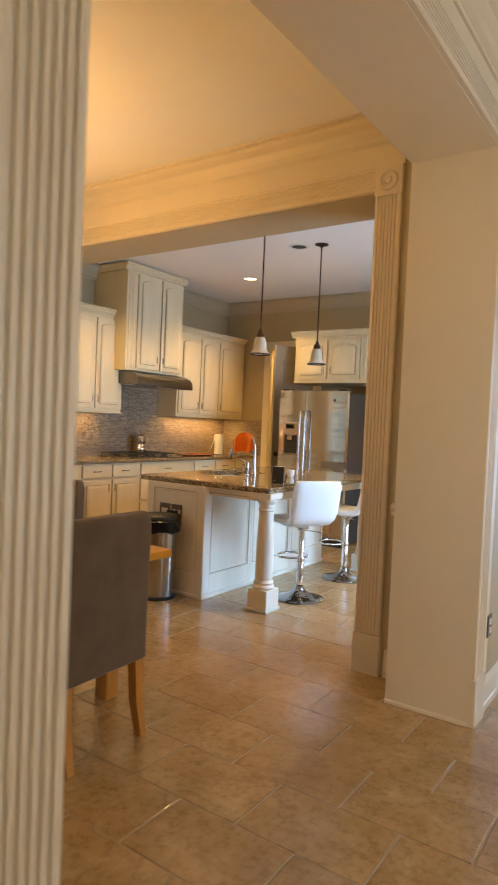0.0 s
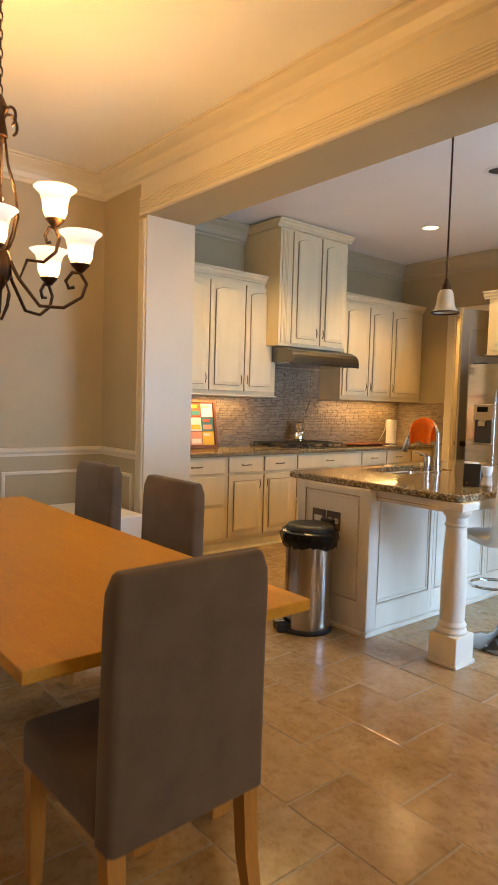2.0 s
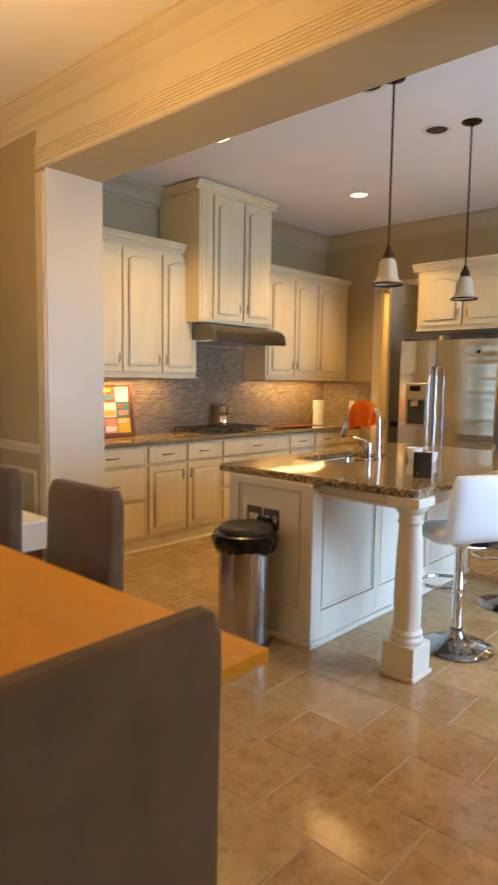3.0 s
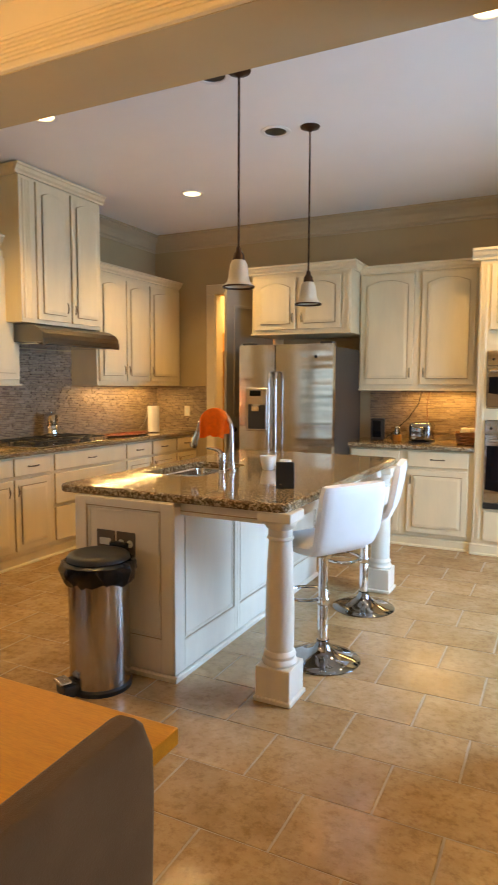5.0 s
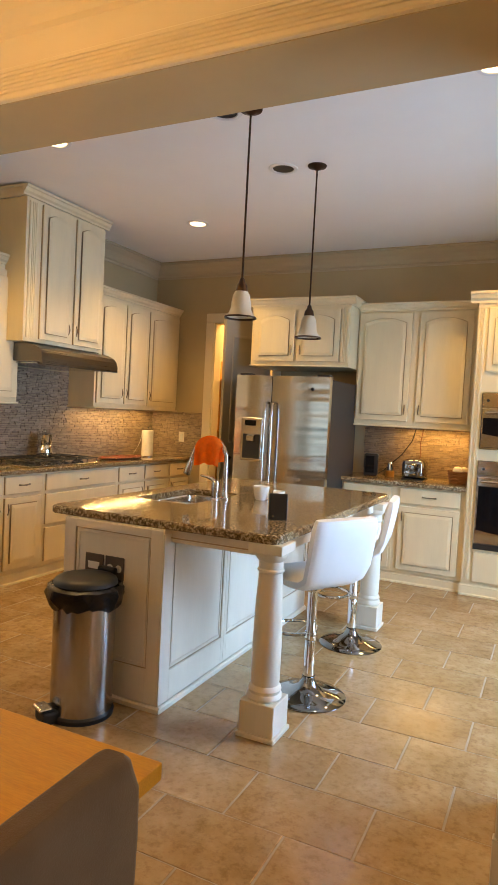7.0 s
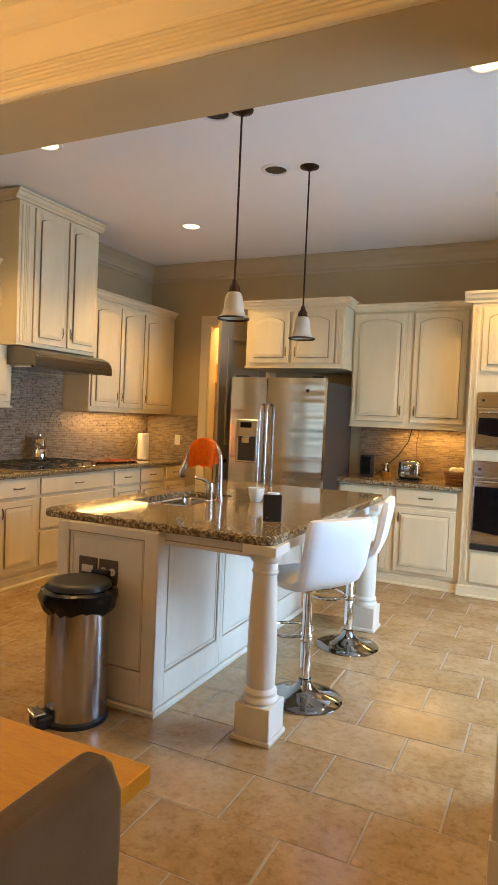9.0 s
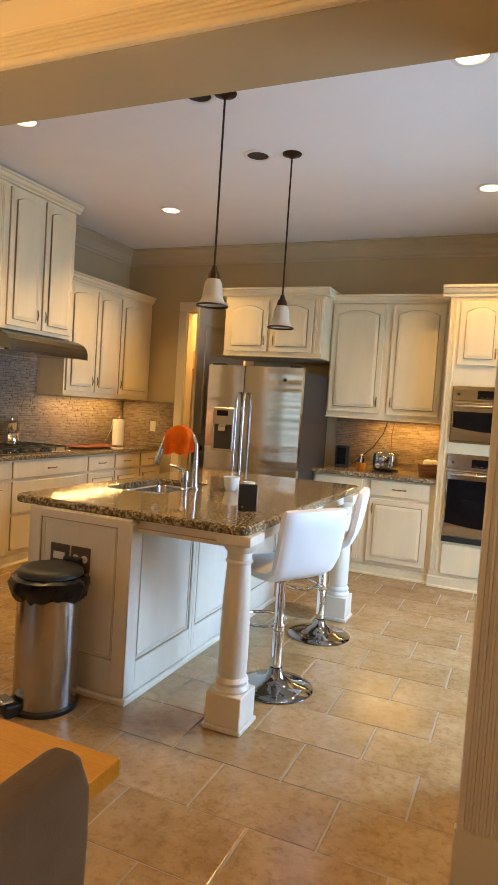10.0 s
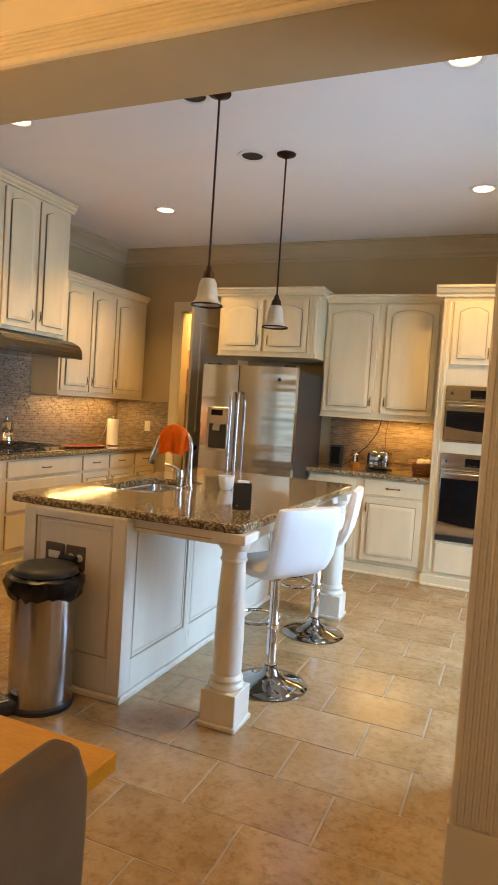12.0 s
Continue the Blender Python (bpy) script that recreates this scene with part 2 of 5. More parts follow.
def lathe(profile, seg=24):
    bm = bmesh.new()
    rings = []
    for r, z in profile:
        if r < 1e-5:
            rings.append([bm.verts.new((0, 0, z))])
        else:
            rings.append([bm.verts.new((r * math.cos(2 * math.pi * k / seg), r * math.sin(2 * math.pi * k / seg), z)) for k in range(seg)])
    for a, b in zip(rings, rings[1:]):
        for k in range(seg):
            j = (k + 1) % seg
            loop = [a[k % len(a)], a[j % len(a)], b[j % len(b)], b[k % len(b)]]
            uniq = list(dict.fromkeys(loop))
            if len(uniq) > 2:
                bm.faces.new(uniq)
    return bm


def tube(points, r, seg=8, closed=False, bm=None):
    bm = bm or bmesh.new()
    pts = [Vector(p) for p in points]
    rad = r if isinstance(r, (list, tuple)) else [r] * len(pts)
    rings, side = [], None
    for i, p in enumerate(pts):
        a = pts[i - 1] if i or closed else p
        b = pts[(i + 1) % len(pts)] if i < len(pts) - 1 or closed else p
        d = (b - a).normalized()
        if side is None:
            side = d.orthogonal().normalized()
        side = (side - d * side.dot(d)).normalized()
        up = d.cross(side)
        rings.append([bm.verts.new(p + rad[i] * (math.cos(2 * math.pi * k / seg) * side + math.sin(2 * math.pi * k / seg) * up)) for k in range(seg)])
    pairs = list(zip(rings, rings[1:] + rings[:1])) if closed else list(zip(rings, rings[1:]))
    for a, b in pairs:
        for k in range(seg):
            bm.faces.new((a[k], a[(k + 1) % seg], b[(k + 1) % seg], b[k]))
    if not closed:
        bm.faces.new(rings[0][::-1])
        bm.faces.new(rings[-1])
    return bm


def prism(profile, p0, p1, u, v):
    """Extrudes a 2D profile (a along u, b along v) from p0 to p1."""
    bm = bmesh.new()
    p0, p1, u, v = Vector(p0), Vector(p1), Vector(u), Vector(v)
    a = [bm.verts.new(p0 + u * s + v * t) for s, t in profile]
    b = [bm.verts.new(p1 + u * s + v * t) for s, t in profile]
    n = len(a)
    for k in range(n):
        bm.faces.new((a[k], a[(k + 1) % n], b[(k + 1) % n], b[k]))
    bm.faces.new(a[::-1])
    bm.faces.new(b)
    return bm


def arc(cx, cy, r, a0, a1, n):
    return [(cx + r * math.cos(radians(a0 + (a1 - a0) * k / n)), cy + r * math.sin(radians(a0 + (a1 - a0) * k / n))) for k in range(n + 1)]


def fluted(width, depth, n, groove=0.007):
    """Profile of a fluted board: width along the first axis, proud along the second."""
    pts = [(0, 0), (0, depth * 0.8), (0.006, depth)]
    margin = 0.016
    step = (width - 2 * margin) / n
    for k in range(n):
        a = margin + k * step + step * 0.16
        b = margin + (k + 1) * step - step * 0.16
        pts += [(a, depth), (a + (b - a) * 0.2, depth - groove), (b - (b - a) * 0.2, depth - groove), (b, depth)]
    return pts + [(width - 0.006, depth), (width, depth * 0.8), (width, 0)]


CROWN = [(0, 0), (0, -0.17), (0.012, -0.17), (0.012, -0.15), (0.03, -0.135), (0.04, -0.105), (0.065, -0.07), (0.10, -0.045), (0.115, -0.03), (0.115, -0.018), (0.13, -0.014), (0.13, 0)]
BASE = [(0, 0), (0.022, 0), (0.022, 0.03), (0.016, 0.036), (0.016, 0.125), (0.01, 0.14), (0.004, 0.155), (0, 0.155)]
RAIL = [(0, 0), (0.012, 0.0), (0.012, 0.02), (0.026, 0.03), (0.03, 0.045), (0.022, 0.058), (0.012, 0.062), (0, 0.066)]


def structure(name, bm, material, label=""):
    ob = part(name, bm, material, None, label)
    return tagged(ob, label or name.replace("_", " "), kind="structure")

# ---- the rooms ----
H = 3.135
XL, YB = -6.16, 7.72          # kitchen's cooktop wall and back wall
DX, DS = -5.90, 0.45          # dining room's far wall and south wall
Y0, Y1 = 3.44, 3.84           # wall between dining room and kitchen
X0, X1 = -1.595, -1.18        # wall between dining room and hall
HEAD = 2.72
EAST, SOUTH = 1.9, -3.2
KE = -0.60                    # kitchen's east wall

sub = structure("floor", box(XL, SOUTH, -0.12, EAST, YB, -0.0022), GROUT, "floor of beige travertine tiles with sandy grout")
structure("ceiling", box(XL, SOUTH, H, EAST, YB, H + 0.15), CEIL, "smooth white painted ceiling")
structure("ground", box(-60, -60, -0.35, 60, 60, -0.25), SAGE, "green lawn outside the windows")


def wall(name, boxes, label, material=TAN):
    for k, b in enumerate(boxes):
        structure(f"{name}_{k + 1}" if len(boxes) > 1 else name, box(*b), material, label)


wall("wall_cooktop", [(XL - 0.15, Y1, 0, XL, YB + 0.15, H)], "tan painted kitchen wall behind the cooktop")
wall("wall_back", [(XL, YB, 0, -5.36, YB + 0.15, H), (-5.36, YB, 2.45, -4.62, YB + 0.15, H), (-4.62, YB, 0, KE, YB + 0.15, H)], "tan painted kitchen wall behind the refrigerator")
wall("wall_between", [(XL - 0.15, Y0, 0, -5.215, Y1, H), (-5.215, Y0, HEAD, -1.912, Y1, H), (-1.912, Y0, 0, X1, Y1 + 0.2, H)], "tan wall with a wide cased opening to the kitchen")
wall("wall_hall", [(X0, SOUTH, 0, X1, 0.715, H), (X0, 0.715, HEAD, X1, 3.135, H), (X0, 3.135, 0, X1, Y0, H)], "cream wall with a wide cased opening to the hall", CREAM)
wall("wall_dining_south", [(DX, DS - 0.15, 0, -5.75, DS, H), (-3.95, DS - 0.15, 0, X0, DS, H), (-5.75, DS - 0.15, 0, -3.95, DS, 0.45), (-5.75, DS - 0.15, 2.0, -3.95, DS, H)], "tan painted dining room wall with a window")
wall("wall_dining_west", [(DX - 0.15, DS - 0.15, 0, DX, 0.65, H), (DX - 0.15, 2.50, 0, DX, Y0, H), (DX - 0.15, 0.65, 0, DX, 2.50, 0.45), (DX - 0.15, 0.65, 2.15, DX, 2.50, H)], "tan painted dining room wall with a window")
wall("wall_south", [(X1, SOUTH - 0.15, 0, -1.1, SOUTH, H), (0.7, SOUTH - 0.15, 0, EAST + 0.15, SOUTH, H), (-1.1, SOUTH - 0.15, 0, 0.7, SOUTH, 0.5), (-1.1, SOUTH - 0.15, 2.5, 0.7, SOUTH, H)], "tan painted hall wall", TAN)
wall("wall_east", [(EAST, SOUTH, 0, EAST + 0.15, 1.6, H), (EAST, 3.6, 0, EAST + 0.15, 4.19, H), (EAST, 1.6, 0, EAST + 0.15, 3.6, 0.4), (EAST, 1.6, 2.4, EAST + 0.15, 3.6, H)], "tan painted hall wall with a tall window")
# unseen wall, added to hold back daylight from the north
wall("wall_hall_north", [(KE, 4.04, 0, EAST, 4.19, H)], "unseen tan wall added to keep northern daylight out of the hall")
wall("wall_kitchen_east", [(KE, 4.19, 0, KE + 0.15, 4.60, H), (KE, 6.20, 0, KE + 0.15, YB + 0.15, H), (KE, 4.60, 0, KE + 0.15, 6.20, 0.08), (KE, 4.60, 2.3, KE + 0.15, 6.20, H)], "tan painted kitchen wall with a glazed garden door")
# pantry behind the door
wall("wall_pantry", [(-5.9, YB + 0.15, 0, -5.8, 9.0, H), (-4.4, YB + 0.15, 0, -4.3, 9.0, H), (-5.9, 9.0, 0, -4.3, 9.1, H)], "cream painted pantry walls", CREAM)
structure("pantry_floor", box(-5.8, YB, -0.12, -4.4, 9.0, -0.002), TILE, "pantry floor")
structure("pantry_ceiling", box(-5.9, YB + 0.15, H, -4.3, 9.1, H + 0.1), CEIL, "pantry ceiling")


def window(name, m, w, h, cols, rows, label):
    root = tagged(thing(name, m, label, "window"), kind="structure")
    bm = box(-w / 2, -0.02, 0, -w / 2 + 0.06, 0.08, h)
    for b in ((w / 2 - 0.06, -0.02, 0, w / 2, 0.08, h), (-w / 2 + 0.06, -0.02, 0, w / 2 - 0.06, 0.08, 0.06), (-w / 2 + 0.06, -0.02, h - 0.06, w / 2 - 0.06, 0.08, h)):
        box(*b, bm=bm)
    part("window_frame", bm, WHITE, root)
    part("window_sill", box(-w / 2 - 0.05, -0.10, -0.03, w / 2 + 0.05, -0.021, 0.0, 0.006), WHITE, root)
    cw, ch = (w - 0.12) / cols, (h - 0.12) / rows
    for i in range(1, cols):
        part("mullion", box(-w / 2 + 0.06 + i * cw - 0.018, 0.005, 0.061, -w / 2 + 0.06 + i * cw + 0.018, 0.055, h - 0.061), WHITE, root)
    for j in range(1, rows):
        part("glazing_bar", box(-w / 2 + 0.061, 0.012, 0.06 + j * ch - 0.012, w / 2 - 0.061, 0.048, 0.06 + j * ch + 0.012), WHITE, root)
    for i in range(cols):
        for j in range(rows):
            p = part("pane", box(-w / 2 + 0.06 + i * cw + 0.004, 0.027, 0.064 + j * ch, -w / 2 + 0.056 + (i + 1) * cw, 0.032, 0.056 + (j + 1) * ch), PANE, root)
            p.visible_shadow = False
    return root


window("window_1", pose(KE + 0.03, 5.4, 0.08, 0, 0, -90), 1.6, 2.22, 2, 1, "tall white glazed garden door")
window("window_4", pose(EAST + 0.03, 2.6, 0.4, 0, 0, -90), 2.0, 2.0, 2, 2, "unseen tall white hall window with four panes")
lamp("window_light_hall_east", 'AREA', look((EAST + 0.16, 2.6, 1.4), (-1.2, 2.9, 1.2)), 32, (0.86, 0.90, 1.0), 1.8, 1.8)
window("window_2", pose(DX - 0.03, 1.575, 0.45, 0, 0, 90), 1.85, 1.7, 2, 2, "white dining room window with four panes")
lamp("window_light_kitchen", 'AREA', look((KE + 0.16, 5.4, 1.3), (-2.7, 4.95, 0.6)), WINDOW_W, COOL, 1.4, 1.9).data.spread = radians(150)
# unseen south window and warm fill, added to brighten hall floor and jamb
window("window_3", pose(-0.2, SOUTH - 0.03, 0.5, 0, 0, 180), 1.8, 2.0, 2, 2, "unseen tall white hall window with four panes")
lamp("window_light_hall", 'AREA', look((-0.2, SOUTH - 0.16, 1.5), (-0.6, 2.5, 1.1)), 32, (1.0, 0.88, 0.74), 1.6, 1.8)
lamp("window_light_dining", 'AREA', look((DX - 0.16, 1.575, 1.25), (-3, 1.6, 1.2)), 2.5, (0.6, 0.85, 1.0), 1.7, 1.5)

window("window_5", pose(-4.85, DS - 0.03, 0.45, 0, 0, 180), 1.8, 1.55, 3, 1, "wide white dining room window with three panes")
lamp("window_light_dining_south", 'AREA', look((-4.85, DS - 0.16, 1.22), (-4.6, 3.0, 1.0)), 6, (0.58, 0.80, 1.0), 1.65, 1.4)

# crown mouldings
Z = Vector((0, 0, 1))


def crown(name, p0, p1, out):
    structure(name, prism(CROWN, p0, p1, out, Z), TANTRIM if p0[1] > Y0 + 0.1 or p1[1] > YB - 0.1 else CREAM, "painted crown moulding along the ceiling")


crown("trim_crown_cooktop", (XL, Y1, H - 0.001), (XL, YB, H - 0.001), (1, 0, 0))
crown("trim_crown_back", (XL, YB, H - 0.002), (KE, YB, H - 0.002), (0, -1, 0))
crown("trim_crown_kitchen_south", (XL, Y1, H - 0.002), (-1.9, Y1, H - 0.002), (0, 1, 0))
crown("trim_crown_dining_north", (DX, Y0, H - 0.001), (X0, Y0, H - 0.001), (0, -1, 0))
crown("trim_crown_dining_west", (DX, DS, H - 0.002), (DX, Y0, H - 0.002), (1, 0, 0))
crown("trim_crown_dining_south", (DX, DS, H - 0.001), (X0, DS, H - 0.001), (0, 1, 0))
crown("trim_crown_dining_east", (X0, DS, H - 0.002), (X0, Y0, H - 0.002), (-1, 0, 0))
crown("trim_crown_hall", (X1, SOUTH, H - 0.002), (X1, Y1 + 0.2, H - 0.002), (1, 0, 0))


def baseboard(p0, p1, out):
    structure("baseboard", prism(BASE, p0, p1, out, Z), CREAM, "cream painted moulded baseboard")


baseboard((DX, Y0, 0), (-5.36, Y0, 0), (0, -1, 0))
baseboard((-1.73, Y0, 0), (X0, Y0, 0), (0, -1, 0))
baseboard((DX, DS, 0), (DX, Y0, 0), (1, 0, 0))
baseboard((X1, 3.29, 0), (X1, Y1 + 0.2, 0), (1, 0, 0))
baseboard((X1, SOUTH, 0), (X1, 0.53, 0), (1, 0, 0))
structure("trim_shoe", prism([(0, 0), (0.012, 0), (0.010, 0.012), (0, 0.018)], (X0, 3.135, 0), (X1, 3.135, 0), (0, -1, 0), Z), CREAM, "thin cream shoe moulding")


def chair_rail(p0, p1, out):
    structure("trim_chair_rail", prism(RAIL, p0, p1, out, Z), CREAM, "cream painted chair rail")


chair_rail((DX, Y0, 0.915), (-5.30, Y0, 0.915), (0, -1, 0))
chair_rail((DX, DS, 0.915), (DX, 0.60, 0.915), (1, 0, 0))
chair_rail((DX, 2.55, 0.915), (DX, Y0, 0.915), (1, 0, 0))
chair_rail((-1.73, Y0, 0.915), (X0, Y0, 0.915), (0, -1, 0))


def wainscot(p0, u, w, out):
    """A flat applied moulding frame on the wall under the chair rail."""
    p0, u, o = Vector(p0), Vector(u), Vector(out)
    z0, z1, t = 0.26, 0.80, 0.028
    bm = prism([(0, 0), (0.012, 0.004), (0.012, t - 0.006), (0, t)], p0 + Z * z0, p0 + u * w + Z * z0, o, Z)
    join(bm, prism([(0, 0), (0.012, 0.004), (0.012, t - 0.006), (0, t)], p0 + Z * (z1 - t), p0 + u * w + Z * (z1 - t), o, Z))
    for s in (0, w - t):
        join(bm, prism([(0, 0), (0.0125, 0.004), (0.0125, t - 0.006), (0, t)], p0 + u * s + Z * (z0 + 0.001), p0 + u * s + Z * (z1 - 0.001), o, u))
    structure("trim_panel", bm, CREAM, "cream painted wall panel moulding")


wainscot((DX, 2.62, 0), (0, 1, 0), 0.70, (1, 0, 0))
wainscot((DX + 0.10, Y0, 0), (1, 0, 0), 0.42, (0, -1, 0))

# fluted casings
FW = 0.155


def fluted_casing(name, p0, z1, u, out, rosette=True, z0=0.0):
    """An upright fluted board with a plain plinth block and a rosette block."""
    root = tagged(thing(name, pose(*p0), "cream fluted door casing with plinth and rosette blocks", "casing"), kind="structure")
    u, o = Vector(u), Vector(out)
    part("fluted_board", prism(fluted(FW, 0.026, 6), (0, 0, 0.225), (0, 0, z1), u, o), CREAM, root)
    part("plinth_block", prism([(-0.006, 0), (-0.006, 0.03), (-0.002, 0.034), (FW + 0.002, 0.034), (FW + 0.006, 0.03), (FW + 0.006, 0)], (0, 0, 0), (0, 0, 0.2245), u, o), CREAM, root)
    if rosette:
        part("rosette_block", prism([(-0.003, 0), (-0.003, 0.03), (FW + 0.003, 0.03), (FW + 0.003, 0)], (0, 0, z1 + 0.0005), (0, 0, z1 + 0.16), u, o), CREAM, root)
        disc = lathe([(0, 0.012), (0.018, 0.012), (0.024, 0.004), (0.036, 0.003), (0.042, 0.014), (0.052, 0.012), (0.056, 0)], 24)
        turn = Matrix((u, Z, o)).transposed().to_4x4()
        part("rosette", disc, CREAM, root, m=Matrix.Translation(u * FW / 2 + o * 0.03 + Z * (z1 + 0.08)) @ turn, smooth=True)
    return root


def fluted_head(name, p0, p1, out):
    structure(name, prism(fluted(0.135, 0.024, 6), p0, p1, Z, out), CREAM, "cream fluted head casing over the opening")


fluted_casing("trim_casing_1", (-1.912, Y0, 0), HEAD - 0.025, (1, 0, 0), (0, -1, 0))
fluted_casing("trim_casing_2", (-5.215 - 0.085, Y0, 0), HEAD - 0.025, (0.55, 0, 0), (0, -1, 0), False)
fluted_casing("trim_casing_3", (X1, 3.135, 0), HEAD - 0.0, (0, 1, 0), (1, 0, 0))
fluted_casing("trim_casing_4", (X1, 0.715 - FW, 0), HEAD - 0.0, (0, 1, 0), (1, 0, 0))
fluted_head("trim_head_1", (-5.3, Y0, HEAD + 0.004), (-1.905, Y0, HEAD + 0.004), (0, -1, 0))
fluted_head("trim_head_2", (X1, 0.72, HEAD + 0.004), (X1, 3.13, HEAD + 0.004), (1, 0, 0))
structure("trim_band", box(-5.3, Y0 - 0.0115, HEAD + 0.1385, -1.75, Y0 - 0.001, HEAD + 0.25, 0.001), CREAM, "plain cream band above the head casing")
structure("trim_jamb_1", box(-5.2149, Y0 - 0.01, 0.0, -5.20, Y1 + 0.01, HEAD), CREAM, "cream painted opening jamb")

# pantry door and its casing
casing = tagged(thing("trim_pantry_casing", pose(0, YB, 0), "cream painted pantry door casing", "casing"), kind="structure")
part("casing_board", box(-5.46, -0.022, 0, -5.355, -0.001, 2.45, 0.005), CREAM, casing)
part("casing_board", box(-4.625, -0.022, 0, -4.52, -0.001, 2.45, 0.005), CREAM, casing)
part("casing_head", box(-5.46, -0.023, 2.4505, -4.52, -0.001, 2.555, 0.005), CREAM, casing)
part("jamb", box(-5.3595, 0.0, 0, -5.345, 0.15, 2.435), CREAM, casing)
part("jamb", box(-4.635, 0.0, 0, -4.6205, 0.15, 2.435), CREAM, casing)


def panel_door(m, w, h):
    root = tagged(thing("door_1", m, "panelled pantry door standing open, its shade put into the paint colour", "door"), kind="structure")
    part("leaf", box(0, -0.018, 0.01, w, 0.018, h, 0.002), SHADED_DOOR, root)
    for z0, z1 in ((0.2, 0.95), (1.15, h - 0.18)):
        for s in (-1, 1):
            for b in ((0.1, z0, 0.13, z1), (w - 0.13, z0, w - 0.1, z1), (0.13, z0, w - 0.13, z0 + 0.03), (0.13, z1 - 0.03, w - 0.13, z1)):
                y = sorted((s * 0.0182, s * 0.026))
                part("moulding", box(b[0], y[0], b[1], b[2], y[1], b[3], 0.003), SHADED_DOOR, root)
    for s in (-1, 1):
        knob = lathe([(0, 0.065), (0.02, 0.064), (0.028, 0.052), (0.026, 0.042), (0.012, 0.034), (0.011, 0.012), (0.03, 0.008), (0.032, 0)], 20)
        part("knob", knob, BRONZE, root, "dark bronze knob", pose(w - 0.065, s * 0.018, 1.0, -90 * s if s > 0 else 90, 0, 0), True)
    return root


panel_door(pose(-4.645, YB - 0.03, 0, 0, 0, 180 + 73), 0.70, 2.42)

# pantry shelves
shelf = thing("pantry_shelf", pose(-5.1, 8.75, 0), "wooden pantry shelving with packed goods", "shelf")
for x in (-0.65, -0.24, 0.17, 0.6):
    part("upright", box(x - 0.015, -0.2, 0, x + 0.015, 0.2, 2.1), LEGWOOD, shelf)
for z in (0.5, 0.85, 1.2, 1.55, 1.85):
    part("board", box(-0.66, -0.2, z, 0.64, 0.22, z + 0.02), LEGWOOD, shelf)
for k in range(11):
    random.seed(40 + k)
    z = (0.52, 0.87, 1.22, 1.57, 1.872)[k % 5]
    x = -0.55 + 0.1 * k
    hgt = random.uniform(0.12, 0.24)
    jar = lathe([(0, 0), (0.04, 0), (0.042, 0.01), (0.042, hgt * 0.8), (0.03, hgt * 0.9), (0.03, hgt), (0, hgt)], 14)
    ob = part("jar", jar, random.choice(list(COLORS.values())), None, "", pose(-5.1 + x, 8.65, z), True)
    tagged(ob, "small jar on a pantry shelf", "jar", "pantry jars")
lamp("pantry_light", 'POINT', pose(-5.15, 8.3, 2.7), 60, WARM, 0.08)

# recessed ceiling lights
def downlight(x, y, lit):
    root = thing("recessed_light", pose(x, y, H), "round recessed ceiling light, " + ("switched on" if lit else "dark and unlit"), "ceiling light", "recessed ceiling lights")
    part("trim_ring", lathe([(0.072, -0.002), (0.075, -0.008), (0.098, -0.006), (0.102, -0.001), (0.1, 0.0)], 28), WHITE, root, smooth=True)
    part("can", lathe([(0.073, -0.004), (0.073, -0.0015), (0.0, -0.0012)], 28), BULB if lit else BLACK, root)
    if lit:
        lamp("downlight", 'SPOT', pose(x, y, H - 0.03), CAN_W, WARM, 0.06, spot=125)


for x, y, lit in ((-2.187, 4.605, 1), (-2.187, 6.4, 1), (-4.85, 4.59, 1), (-4.85, 6.4, 1), (-3.62, 4.6, 0), (-3.62, 5.455, 0)):
    downlight(x, y, lit)


# ---- cabinets ----
def door_loop(w, h, inset, rise, n=10):
    """Outline of a door's inner panel: an arched top where rise > 0."""
    x0, x1, z0, z1 = inset, w - inset, inset, h - inset
    top = [(x1 + (x0 - x1) * k / n, z1 - rise * (2 * k / n - 1) ** 2) for k in range(n + 1)]
    return [(x0, z0), (x1, z0)] + top


def outer_loop(w, h, n=10, inset=0.0):
    return [(0, 0), (w, 0)] + [(w - w * k / n, h) for k in range(n + 1)]


def pull(name_parent, x, z, upright=True, length=0.115):
    pts = []
    for k in range(9):
        s = k / 8
        a = (s - 0.5) * length
        d = -0.004 - 0.026 * math.sin(math.pi * s) ** 0.7
        pts.append((x, d, z + a) if upright else (x + a, d, z))
    rad = [0.008, 0.0055, 0.0045, 0.005, 0.0065, 0.005, 0.0045, 0.0055, 0.008]
    part("handle", tube(pts, rad, 6), PULL, name_parent, "bronze arched pull", smooth=True)


